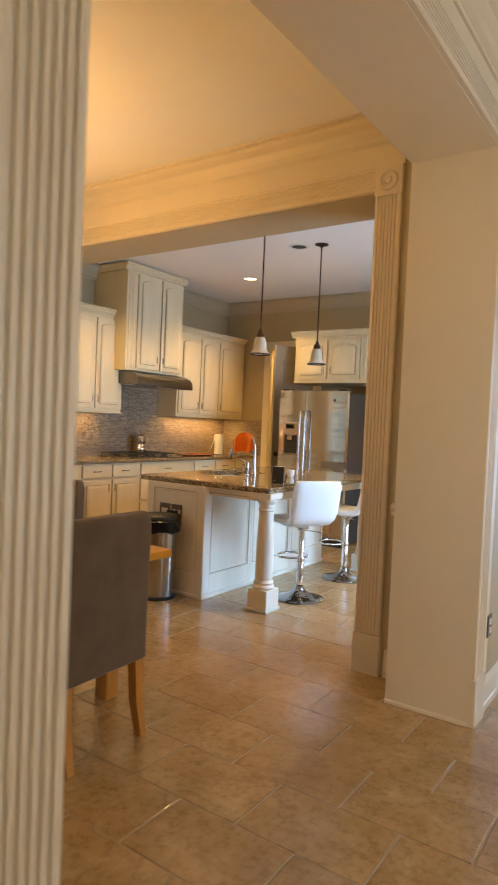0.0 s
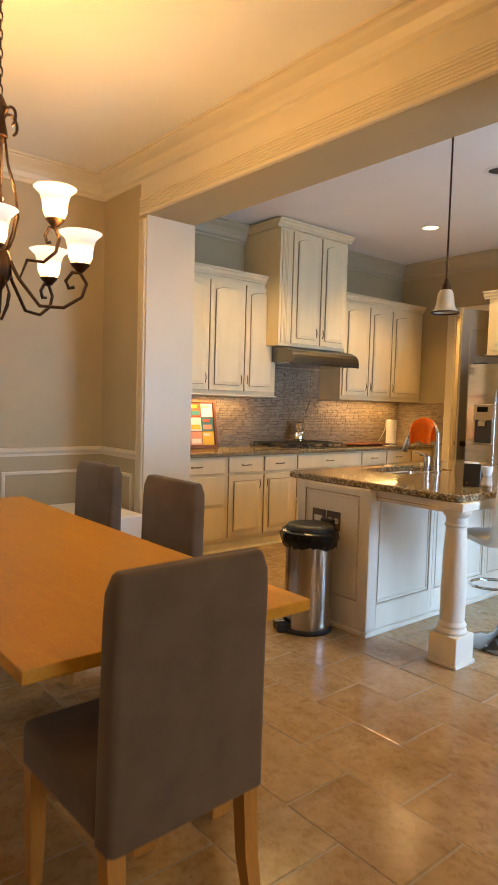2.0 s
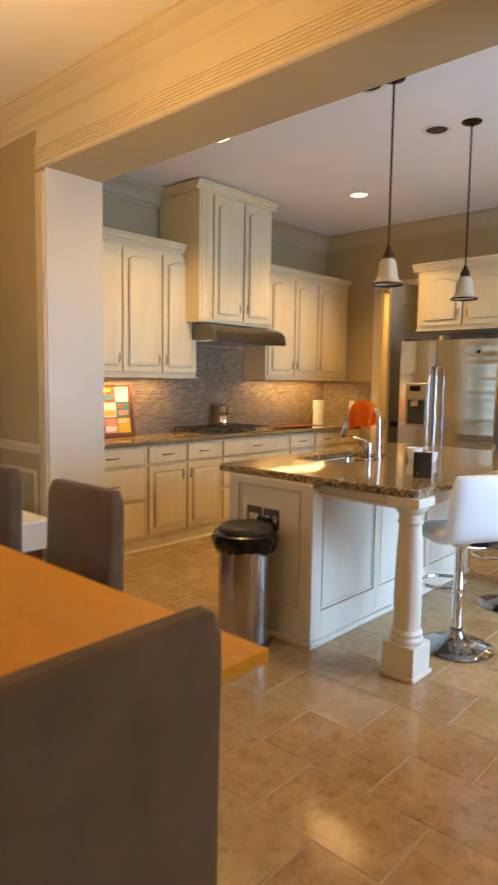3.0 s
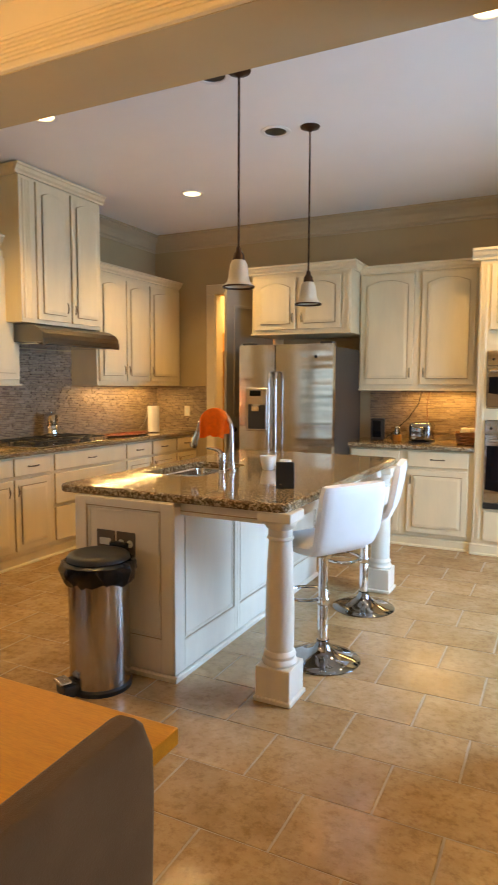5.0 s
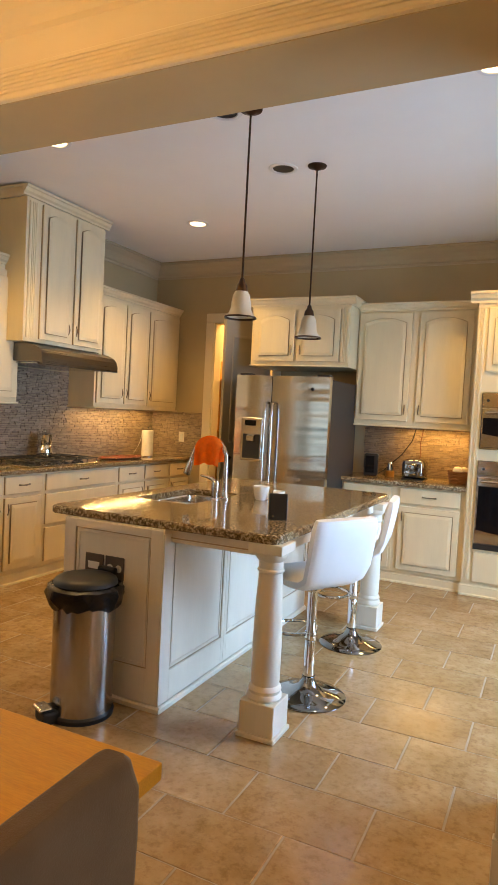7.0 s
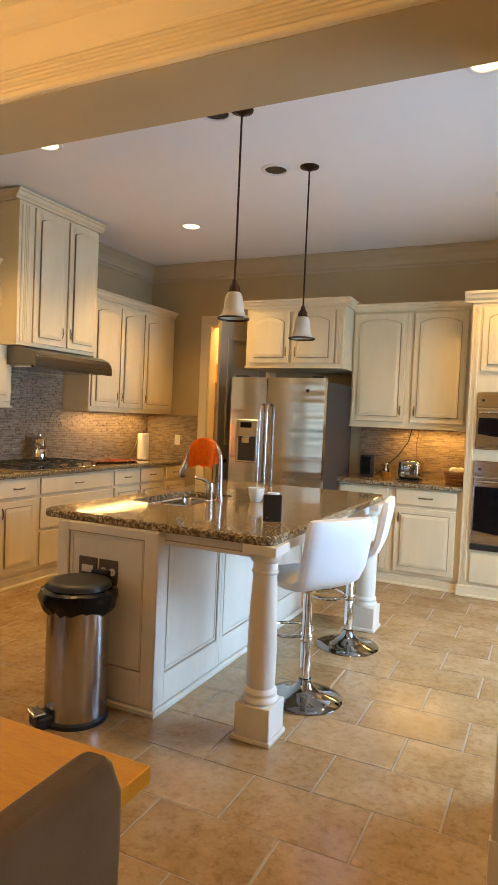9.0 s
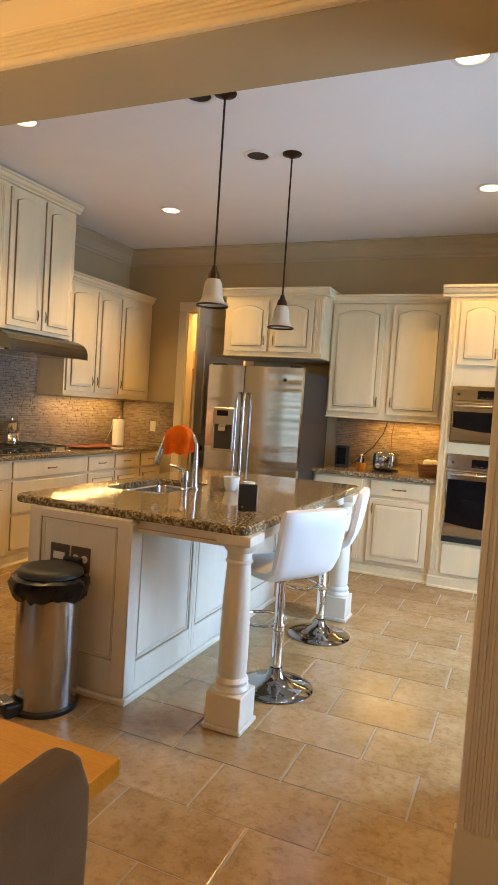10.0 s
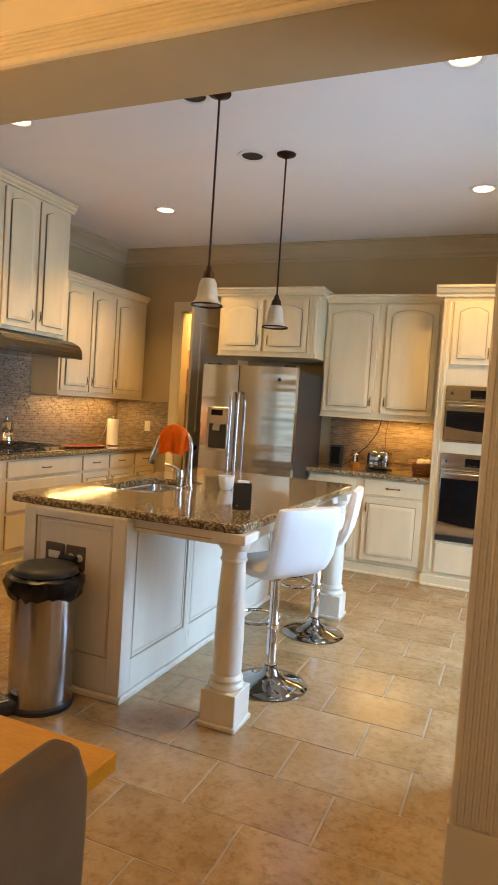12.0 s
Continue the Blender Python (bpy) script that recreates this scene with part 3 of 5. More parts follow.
def cabinet_door(parent, x, z, y, w, h, rise=0.0, hx=None, hz=None, name="door", flat=False, mat=None):
    """A door or drawer front, its face pointing to -y: slab, frame, raised panel and pull."""
    mat = mat or CAB
    slab = part(name, box(0.001, -0.0145, 0.001, w - 0.001, 0, h - 0.001), GLAZE, parent, "", pose(x, y, z))
    if flat:
        b = box(0, -0.020, 0, w, -0.0147, h)
        bmesh.ops.bevel(b, geom=[e for e in b.edges if all(v.co.y < -0.018 for v in e.verts)], offset=0.005, segments=1, affect='EDGES')
        part("front", b, mat, slab)
    else:
        st = min(0.05, 0.2 * min(w, h))
        bm = bmesh.new()
        o, i = outer_loop(w, h), door_loop(w, h, st, rise)
        rings = []
        for lp, yy in ((o, -0.0147), (o, -0.018), ([(w / 2 + (a - w / 2) * (1 - 0.006 / w), h / 2 + (b - h / 2) * (1 - 0.006 / h)) for a, b in o], -0.021), (i, -0.021), (i, -0.0147)):
            rings.append([bm.verts.new((a, yy, b)) for a, b in lp])
        n = len(o)
        for ra, rb in zip(rings, rings[1:]):
            for k in range(n):
                bm.faces.new((ra[k], ra[(k + 1) % n], rb[(k + 1) % n], rb[k]))
        part("frame", bm, mat, slab)
        bm = bmesh.new()
        g = st + 0.005
        rings = [[bm.verts.new((a, yy, b)) for a, b in door_loop(w, h, s, rise)] for s, yy in ((g, -0.0147), (g, -0.0155), (g + 0.028, -0.0205))]
        for ra, rb in zip(rings, rings[1:]):
            for k in range(n):
                bm.faces.new((ra[k], ra[(k + 1) % n], rb[(k + 1) % n], rb[k]))
        bm.faces.new(rings[-1])
        part("raised_panel", bm, mat, slab)
    if hx is not None:
        pull(slab, hx, hz, not flat)
        slab.children[-1].location.y = -0.018
    return slab


def cab_crown(parent, w, d, z, ends=(True, True), big=1.0):
    """Crown on a cabinet's top: along the front and its free ends."""
    p = [(0, 0), (0.012, 0), (0.014, 0.015), (0.03, 0.03), (0.038, 0.052), (0.05, 0.058), (0.05, 0.075), (0, 0.075)]
    p = [(a * big, b * big) for a, b in p]
    e0, e1 = (0.05 * big if ends[0] else 0), (0.05 * big if ends[1] else 0)
    part("crown", prism(p, (-e0, -d, z), (w + e1, -d, z), (0, -1, 0), Z), CAB, parent)
    for flag, x, o in ((ends[0], 0, -1), (ends[1], w, 1)):
        if flag:
            part("crown", prism(p, (x, -d, z + 0.001), (x, -0.002, z + 0.001), (o, 0, 0), Z), CAB, parent)


def upper_cabinet(m, w, d, h, doors, label, ends=(True, True), crown_on=True, rise=0.035, dz=0.035, dh=None, group="upper cabinets"):
    """Wall cabinet, back at y = 0. doors: list of (x, width, handle side 'l' or 'r')."""
    root = thing("upper_cabinet", m, label, "cabinet", group)
    part("body", box(0, -d, 0, w, -0.002, h, 0.002), CAB, root)
    part("light_rail", box(-0.008, -d - 0.022, -0.014, w + 0.008, -0.004, -0.0003, 0.004), CAB, root)
    for x, dw, side in doors:
        cabinet_door(root, x, dz, -d - 0.0005, dw, dh or h - 0.075, rise, 0.03 if side == 'l' else dw - 0.03, 0.11)
    if crown_on:
        cab_crown(root, w, d, h + 0.0005, ends)
    return root


UZ = 1.445
L90 = 90
upper_cabinet(pose(XL, 4.02, UZ, 0, 0, L90), 1.265, 0.33, 1.08, [(0.02, 0.41, 'r'), (0.442, 0.405, 'r'), (0.862, 0.388, 'l')], "cream glazed upper cabinet with three arched doors", (False, True))
upper_cabinet(pose(XL, 6.255, UZ, 0, 0, L90), 1.46, 0.33, 1.08, [(0.02, 0.42, 'r'), (0.457, 0.39, 'l'), (0.865, 0.57, 'l')], "cream glazed upper cabinet with three arched doors by the corner", (True, False))


def half_column(parent, x, y, z0, z1, w=0.07):
    part("fluted_pilaster", prism([(a, b) for a, b in fluted(w, 0.014, 3, 0.006)], (x, y, z0), (x, y, z1), (1, 0, 0), (0, -1, 0)), CAB, parent)


# chimney cabinet over the cooktop
hc = thing("hood_cabinet", pose(XL, 5.125, 1.93, 0, 0, L90), "tall cream cabinet above the range hood reaching the ceiling", "cabinet")
part("body", box(0, -0.54, 0, 0.935, -0.002, 1.115, 0.002), CAB, hc)
half_column(hc, 0.025, -0.5405, 0.03, 1.085, 0.085)
cabinet_door(hc, 0.16, 0.03, -0.5405, 0.365, 1.065, 0.04, 0.335, 0.12)
cabinet_door(hc, 0.558, 0.03, -0.5405, 0.365, 1.065, 0.04, 0.03, 0.12)
cab_crown(hc, 0.935, 0.54, 1.1155)

hood = thing("range_hood", pose(XL, 5.20, 1.76, 0, 0, L90), "slim grey steel range hood under the cabinet", "range hood")
HOODM = metal("dark_hood_steel", (0.19, 0.17, 0.145), 0.27, (0.5, 60, 60))
part("canopy", prism([(0.0, 0.165), (0.5, 0.165), (0.56, 0.155), (0.63, 0.125), (0.66, 0.09), (0.672, 0.05), (0.672, 0.0), (0.655, 0.0), (0.645, 0.02), (0.0, 0.02)], (0.005, -0.003, 0), (0.955, -0.003, 0), (0, -1, 0), Z), HOODM, hood)
part("filter", box(0.05, -0.58, 0.004, 0.9, -0.05, 0.0195), STEEL, hood)


# base cabinets
def base_cabinet(m, w, d, fronts, label, name="base_cabinet", mat=None, toe=True):
    """fronts: (x, z, w, h, kind) with kind 'drawer', 'l' or 'r' (hinged, pull at that side) or 'plain'."""
    root = thing(name, m, label, "cabinet", "base cabinets")
    part("body", box(0, -d, 0.1, w, -0.002, 0.878, 0.002), mat or CAB, root)
    part("toe_kick", box(0, -d + 0.02, 0, w, -0.002, 0.0995), CAB, root)
    part("toe_moulding", prism([(0, 0), (0.02, 0), (0.02, 0.012), (0.012, 0.02), (0.012, 0.075), (0, 0.085)], (0, -d + 0.0195, 0), (w, -d + 0.0195, 0), (0, -1, 0), Z), CAB, root)
    for x, z, fw, fh, kind in fronts:
        if kind == 'drawer':
            cabinet_door(root, x, z, -d - 0.0005, fw, fh, 0, fw / 2, fh / 2, "drawer", True)
        elif kind == 'plain':
            cabinet_door(root, x, z, -d - 0.0005, fw, fh, 0, None, None, "panel", True)
        else:
            cabinet_door(root, x, z, -d - 0.0005, fw, fh, 0, 0.03 if kind == 'l' else fw - 0.03, fh - 0.09)
    return root


BD = 0.54
DZ, DH = 0.725, 0.14
base_cabinet(pose(XL, 3.86, 0, 0, 0, L90), 0.67, BD, [(0.03, DZ, 0.61, DH, 'drawer'), (0.03, 0.44, 0.61, 0.26, 'drawer'), (0.03, 0.13, 0.61, 0.285, 'drawer')], "cream base cabinet with three wide drawers")
base_cabinet(pose(XL, 4.53, 0, 0, 0, L90), 0.87, BD, [(0.03, DZ, 0.40, DH, 'drawer'), (0.46, DZ, 0.38, DH, 'drawer'), (0.03, 0.13, 0.40, 0.57, 'r'), (0.46, 0.13, 0.38, 0.57, 'l')], "cream base cabinet with two drawers and two doors")
base_cabinet(pose(XL, 5.40, 0, 0, 0, L90), 0.98, BD, [(0.03, DZ, 0.92, DH, 'drawer'), (0.03, 0.44, 0.92, 0.26, 'plain'), (0.03, 0.13, 0.92, 0.285, 'plain')], "cream base cabinet with wide drawers under the cooktop")
base_cabinet(pose(XL, 6.38, 0, 0, 0, L90), 0.90, BD, [(0.03, DZ, 0.405, DH, 'drawer'), (0.465, DZ, 0.405, DH, 'drawer'), (0.03, 0.13, 0.405, 0.57, 'r'), (0.465, 0.13, 0.405, 0.57, 'l')], "cream base cabinet with two drawers and two doors")
base_cabinet(pose(XL, 7.28, 0, 0, 0, L90), 0.436, BD, [(0.03, DZ, 0.39, DH, 'drawer'), (0.03, 0.13, 0.39, 0.57, 'l')], "cream base cabinet in the corner by the pantry")


def slab(x0, y0, x1, y1, z0, z1, radius=0.0, corners=()):
    """A stone top with eased edges and rounded corners."""
    pts = []
    for i, (cx, cy, a) in enumerate(((x0, y0, 180), (x1, y0, 270), (x1, y1, 0), (x0, y1, 90))):
        if i in corners:
            sx, sy = (1 if cx == x0 else -1), (1 if cy == y0 else -1)
            pts += arc(cx + sx * radius, cy + sy * radius, radius, a, a + 90, 7)
        else:
            pts.append((cx, cy))
    bm = bmesh.new()
    cx, cy = (x0 + x1) / 2, (y0 + y1) / 2
    rings = []
    for z, s in ((z0, 0.004), (z0 + 0.006, 0.0), (z1 - 0.012, 0.0), (z1 - 0.004, 0.004), (z1, 0.012)):
        rings.append([bm.verts.new((px + (s if px < cx else -s), py + (s if py < cy else -s), z)) for px, py in pts])
    n = len(pts)
    for a, b in zip(rings, rings[1:]):
        for k in range(n):
            bm.faces.new((a[k], a[(k + 1) % n], b[(k + 1) % n], b[k]))
    bm.faces.new(rings[0][::-1])
    bm.faces.new(rings[-1])
    return bm


top = part("worktop", slab(XL + 0.001, 3.85, -5.585, YB - 0.001, 0.88, 0.92), GRANITE)
tagged(top, "brown speckled granite worktop along the cooktop wall", "worktop")
top = part("worktop", slab(-3.64, 7.075, -2.482, YB - 0.001, 0.88, 0.92), GRANITE)
tagged(top, "brown speckled granite worktop beside the ovens", "worktop")

# back wall units
upper_cabinet(pose(-3.592, YB, 1.41, 0, 0, 0), 1.105, 0.33, 1.07, [(0.018, 0.495, 'r'), (0.582, 0.47, 'l')], "cream glazed upper cabinet with two arched doors", (False, False), rise=0.045, dz=0.045, dh=1.01)
fc = upper_cabinet(pose(-4.60, YB - 0.03, 1.94, 0, 0, 0), 1.005, 0.57, 0.565, [(0.04, 0.42, 'r'), (0.492, 0.42, 'l')], "deep cream cabinet with arched doors above the refrigerator", (True, True), rise=0.045)
half_column(fc, 0.922, -0.5705, 0.03, 0.535, 0.075)
base_cabinet(pose(-3.60, YB, 0, 0, 0, 0), 0.50, 0.59, [(0.03, DZ, 0.45, DH, 'plain'), (0.03, 0.13, 0.45, 0.57, 'r')], "cream base cabinet with a drawer and a door beside the refrigerator")
base_cabinet(pose(-3.10, YB, 0, 0, 0, 0), 0.618, 0.59, [(0.055, DZ, 0.52, DH, 'drawer'), (0.055, 0.13, 0.52, 0.57, 'l')], "cream base cabinet with a drawer and a door beside the ovens")

oc = thing("oven_cabinet", pose(-2.48, YB, 0, 0, 0, 0), "tall cream cabinet housing two built-in ovens", "cabinet")
part("body", box(0, -0.625, 0.10, 0.80, -0.002, 2.48, 0.002), CAB, oc)
part("toe_kick", box(0, -0.625, 0, 0.80, -0.002, 0.0995), CAB, oc)
part("toe_moulding", prism([(0, 0), (0.02, 0), (0.02, 0.012), (0.012, 0.02), (0.012, 0.085), (0, 0.095)], (-0.01, -0.6252, 0), (0.80, -0.6252, 0), (0, -1, 0), Z), CAB, oc)
half_column(oc, 0.005, -0.6255, 0.14, 2.44, 0.06)
cabinet_door(oc, 0.09, 1.91, -0.6255, 0.33, 0.53, 0.04, 0.30, 0.1)
cabinet_door(oc, 0.425, 1.91, -0.6255, 0.33, 0.53, 0.04, 0.03, 0.1)
cabinet_door(oc, 0.09, 0.125, -0.6255, 0.66, 0.26, 0, None, None, "drawer", True)
cab_crown(oc, 0.80, 0.625, 2.4805, (True, True), 1.25)


def wall_oven(z0, h, label, strip):
    root = thing("wall_oven", pose(-2.40, YB - 0.6262, z0), label, "oven", "built-in ovens")
    w = 0.66
    part("front_plate", box(0, -0.02, 0, w, 0, h, 0.003), STEEL, root)
    part("control_panel", box(0, -0.032, h - 0.125, w, -0.0202, h - 0.002, 0.004), STEEL, root)
    part("display", box(0.20, -0.034, h - 0.105, 0.46, -0.0322, h - 0.035), DARKGLASS, root, "black glass display")
    for k in range(5):
        part("button", box(0.225 + 0.045 * k, -0.0352, h - 0.098, 0.25 + 0.045 * k, -0.0342, h - 0.09), FRIDGESIDE, root)
    part("badge", lathe([(0, 0.002), (0.012, 0.002), (0.012, 0)], 14), FRIDGESIDE, root, m=pose(0.05, -0.0322, h - 0.07, 90, 0, 0))
    d = part("oven_door", box(0.004, -0.04, strip, w - 0.004, -0.0202, h - 0.135, 0.006), STEEL, root)
    zt, zb = h - 0.215, strip + 0.115
    pts = [(0.02, zt), (0.02, zb)] + [(0.02 + (w - 0.04) * k / 12, zb - 0.03 * math.sin(math.pi * k / 12)) for k in range(1, 12)] + [(w - 0.02, zb), (w - 0.02, zt)]
    bm = bmesh.new()
    a = [bm.verts.new((x, -0.0435, z)) for x, z in pts]
    b = [bm.verts.new((x, -0.0402, z)) for x, z in pts]
    bm.faces.new(a)
    for k in range(len(pts)):
        bm.faces.new((a[k], b[k], b[(k + 1) % len(pts)], a[(k + 1) % len(pts)]))
    part("glass", bm, DARKGLASS, d, "black oven glass")
    part("handle", tube([(0.04, -0.042, h - 0.175), (0.045, -0.075, h - 0.172), (0.12, -0.085, h - 0.17), (w / 2, -0.088, h - 0.168), (w - 0.12, -0.085, h - 0.17), (w - 0.045, -0.075, h - 0.172), (w - 0.04, -0.042, h - 0.175)], 0.011, 10), NICKEL, d, "steel bar handle", smooth=True)
    if strip > 0.02:
        part("vent_strip", box(0.004, -0.03, 0.004, w - 0.004, -0.0202, strip - 0.004), BLACK, root)


wall_oven(1.255, 0.48, "stainless steel built-in upper oven with dark glass", 0.015)
wall_oven(0.405, 0.755, "stainless steel built-in lower oven with dark glass", 0.055)

# split stone backsplash
def splash(name, p0, u, out, length, z0, z1, seed):
    rng = random.Random(seed)
    verts, faces = [], []
    p0, u, o = Vector(p0), Vector(u), Vector(out)
    z = z0
    while z < z1 - 0.006:
        h = min(rng.choice((0.012, 0.016, 0.021)), z1 - z)
        s = -rng.uniform(0, 0.05)
        while s < length - 0.003:
            w = rng.choice((0.03, 0.045, 0.06, 0.075))
            a, b = max(0, s + 0.0012), min(length, s + w - 0.0012)
            if b > a + 0.004:
                d = rng.uniform(0.004, 0.018)
                t = rng.uniform(-0.002, 0.002)
                base = len(verts)
                for q, dd in ((a, 0.001), (b, 0.001)):
                    for zz in (z + 0.001, z + h - 0.001):
                        verts.append(p0 + u * q + Z * zz + o * dd)
                for q in (a, b):
                    for zz in (z + 0.0015, z + h - 0.0015):
                        verts.append(p0 + u * q + Z * zz + o * (d + (t if q == a else -t)))
                faces += [[base + i for i in f] for f in ((4, 5, 7, 6), (0, 4, 6, 2), (1, 3, 7, 5), (0, 1, 5, 4), (2, 6, 7, 3))]
            s += w
        z += h
    me = bpy.data.meshes.new(name)
    me.from_pydata(verts, [], faces)
    me.update()
    me.materials.append(SPLASH)
    tagged(new(name, me), "brown split-face stone mosaic backsplash", kind="stuff", category="backsplash")


splash("backsplash", (XL, 3.85, 0), (0, 1, 0), (1, 0, 0), 3.868, 0.921, 1.428, 3)
splash("backsplash", (XL, 5.29, 0), (0, 1, 0), (1, 0, 0), 0.98, 1.43, 1.76, 4)
splash("backsplash", (XL + 0.02, YB, 0), (1, 0, 0), (0, -1, 0), 0.675, 0.921, 1.43, 5)
splash("backsplash", (-3.56, YB, 0), (1, 0, 0), (0, -1, 0), 1.078, 0.921, 1.394, 6)
lamp("under_cabinet_light", 'AREA', pose(XL + 0.17, 4.65, UZ - 0.02, 0, 0, 0), UNDER_W * 1.6, WARM, 0.03, 1.0)
lamp("under_cabinet_light", 'AREA', pose(XL + 0.17, 6.95, UZ - 0.02, 0, 0, 0), UNDER_W * 2, WARM, 0.03, 1.2)
lamp("under_cabinet_light", 'AREA', pose(-2.85, YB - 0.17, 1.39, 0, 0, 0), UNDER_W * 1.2, AMBER, 0.6, 0.03)

# ---- refrigerator ----
fridge = thing("refrigerator", pose(-4.48, 6.60, 0), "stainless steel side-by-side refrigerator with ice dispenser", "refrigerator")
FW2, FH = 0.895, 1.80
part("cabinet_body", box(0.004, 0.075, 0.03, FW2 - 0.004, 0.86, FH - 0.02, 0.006), FRIDGESIDE, fridge, "dark grey side panels")
part("kick_grille", box(0.01, 0.05, 0.0, FW2 - 0.01, 0.074, 0.09), BLACK, fridge)


def fridge_door(x0, x1):
    n = 8
    prof = [(x0, 0.07)] + [(x0 + (x1 - x0) * k / n, 0.008 - 0.008 * math.sin(math.pi * k / n)) for k in range(n + 1)] + [(x1, 0.07)]
    bm = prism(prof, (0, 0, 0.1), (0, 0, FH), (1, 0, 0), (0, 1, 0))
    return part("door", bm, STEEL, fridge, smooth=True)


d1 = fridge_door(0.0, 0.352)
d2 = fridge_door(0.360, FW2)
for d, x in ((d1, 0.325), (d2, 0.392)):
    pts = [(x, 0.0, 1.56), (x, -0.045, 1.55), (x, -0.06, 1.48), (x, -0.062, 1.2), (x, -0.062, 0.95), (x, -0.06, 0.72), (x, -0.045, 0.62), (x, 0.0, 0.61)]
    part("handle", tube(pts, 0.012, 10), NICKEL, d, "steel bar handle", smooth=True)
disp = part("dispenser", box(0.075, -0.012, 1.03, 0.285, 0.004, 1.42, 0.006), NICKEL, d1, "ice and water dispenser")
part("recess", box(0.10, -0.0145, 1.05, 0.27, -0.0122, 1.27), FRIDGESIDE, d1, "dark dispenser recess")
part("display", box(0.115, -0.0145, 1.345, 0.225, -0.0122, 1.395), DARKGLASS, d1)
part("paddle", prism([(0, 0), (0.03, 0.01), (0.03, 0.05), (0, 0.07)], (0.15, -0.0146, 1.2), (0.22, -0.0146, 1.2), (0, -1, 0), Z), NICKEL, d1)
part("badge", lathe([(0, 0.003), (0.014, 0.003), (0.016, 0)], 16), BLACK, d2, m=pose(0.74, -0.001, 1.69, 90, 0, 0))
part("hinge_cover", box(0.02, 0.03, FH + 0.001, 0.13, 0.12, FH + 0.02, 0.004), FRIDGESIDE, fridge)
part("hinge_cover", box(FW2 - 0.13, 0.03, FH + 0.001, FW2 - 0.02, 0.12, FH + 0.02, 0.004), FRIDGESIDE, fridge)

# ---- island ----
IX0, IX1, IY0, IY1 = -4.06, -3.46, 3.94, 5.90
isl = thing("kitchen_island", pose(0, 0, 0), "cream painted kitchen island with raised panels", "kitchen island")
part("carcass", box(IX0, IY0, 0, IX1, IY1, 0.66), ISLAND, isl)
for b in ((IX0, IY0, 0.66, IX1, 4.50, 0.879), (IX0, 5.16, 0.66, IX1, IY1, 0.879), (IX0, 4.50, 0.66, -4.052, 5.16, 0.879), (-3.66, 4.50, 0.66, IX1, 5.16, 0.879)):
    part("carcass", box(*b), ISLAND, isl)


def frame_panel(parent, m, w, h, left, right, low, high):
    """A flat frame round a sunk panel, with a fine brown bead."""
    for b in ((0, 0, left, h), (w - right, 0, w, h), (left, 0, w - right, low), (left, h - high, w - right, h)):
        part("rail", box(b[0], -0.009, b[1], b[2], -0.0005, b[3], 0.0015), ISLAND, parent, m=m)
    x0, x1, z0, z1 = left + 0.001, w - right - 0.001, low + 0.001, h - high - 0.001
    for k, mat in ((0.0, GLAZE), (0.012, ISLAND)):
        t = 0.004 if k == 0 else 0.012
        for b in ((x0 + k, z0 + k, x0 + k + t, z1 - k), (x1 - k - t, z0 + k, x1 - k, z1 - k), (x0 + k + t, z0 + k, x1 - k - t, z0 + k + t), (x0 + k + t, z1 - k - t, x1 - k - t, z1 - k)):
            part("bead", box(b[0], -0.006, b[1], b[2], -0.0006, b[3], 0.0012), mat, parent, m=m)


frame_panel(isl, pose(IX0, IY0, 0.03), IX1 - IX0, 0.845, 0.07, 0.07, 0.165, 0.04)
for k in range(3):
    frame_panel(isl, pose(IX1, IY0 - 0.009 + 0.657 * k, 0.03, 0, 0, 90), 0.655, 0.83, 0.09 if k == 0 else 0.03, 0.03, 0.15, 0.045)
part("base_moulding", prism([(0, 0), (0.016, 0), (0.016, 0.02), (0.006, 0.028), (0, 0.028)], (IX0, IY0 - 0.009, 0), (IX1 + 0.025, IY0 - 0.009, 0), (0, -1, 0), Z), ISLAND, isl)
part("base_moulding", prism([(0, 0), (0.016, 0), (0.016, 0.02), (0.006, 0.028), (0, 0.028)], (IX1 + 0.009, IY0 - 0.009, 0), (IX1 + 0.009, IY1, 0), (1, 0, 0), Z), ISLAND, isl)
part("apron", box(-3.459, 3.99, 0.815, -2.99, 4.03, 0.879, 0.003), ISLAND, isl)
part("apron", box(-2.96, 4.10, 0.815, -2.92, 5.72, 0.879, 0.003), ISLAND, isl)
part("apron", box(-3.459, 5.80, 0.815, -2.99, 5.84, 0.879, 0.003), ISLAND, isl)
part("bead_strip", box(-3.459, 3.984, 0.835, -3.0, 3.9895, 0.84), GLAZE, isl)
for k, name in enumerate(("light_switch", "power_outlet")):
    plate = thing(name, pose(-3.865 + 0.125 * k, IY0 - 0.001, 0.655), ("brown plate with a rocker switch" if k == 0 else "brown plate with a double socket") + " on the island", "outlet")
    part("cover_plate", box(-0.057, -0.008, -0.057, 0.057, 0, 0.057, 0.003), OUTLET_BROWN, plate)
    if k == 0:
        part("rocker", box(-0.035, -0.012, -0.018, 0.035, -0.0082, 0.018, 0.002), SOCKET, plate)
    else:
        for s in (-0.026, 0.026):
            sock = part("socket", lathe([(0, 0.003), (0.018, 0.003), (0.019, 0)], 16), SOCKET, plate, m=pose(s, -0.0082, 0, 90, 0, 0))
            for q in (-0.006, 0.006):
                part("slot", box(q - 0.0012, -0.004, 0.0032, q + 0.0012, 0.006, 0.004), BLACK, sock)
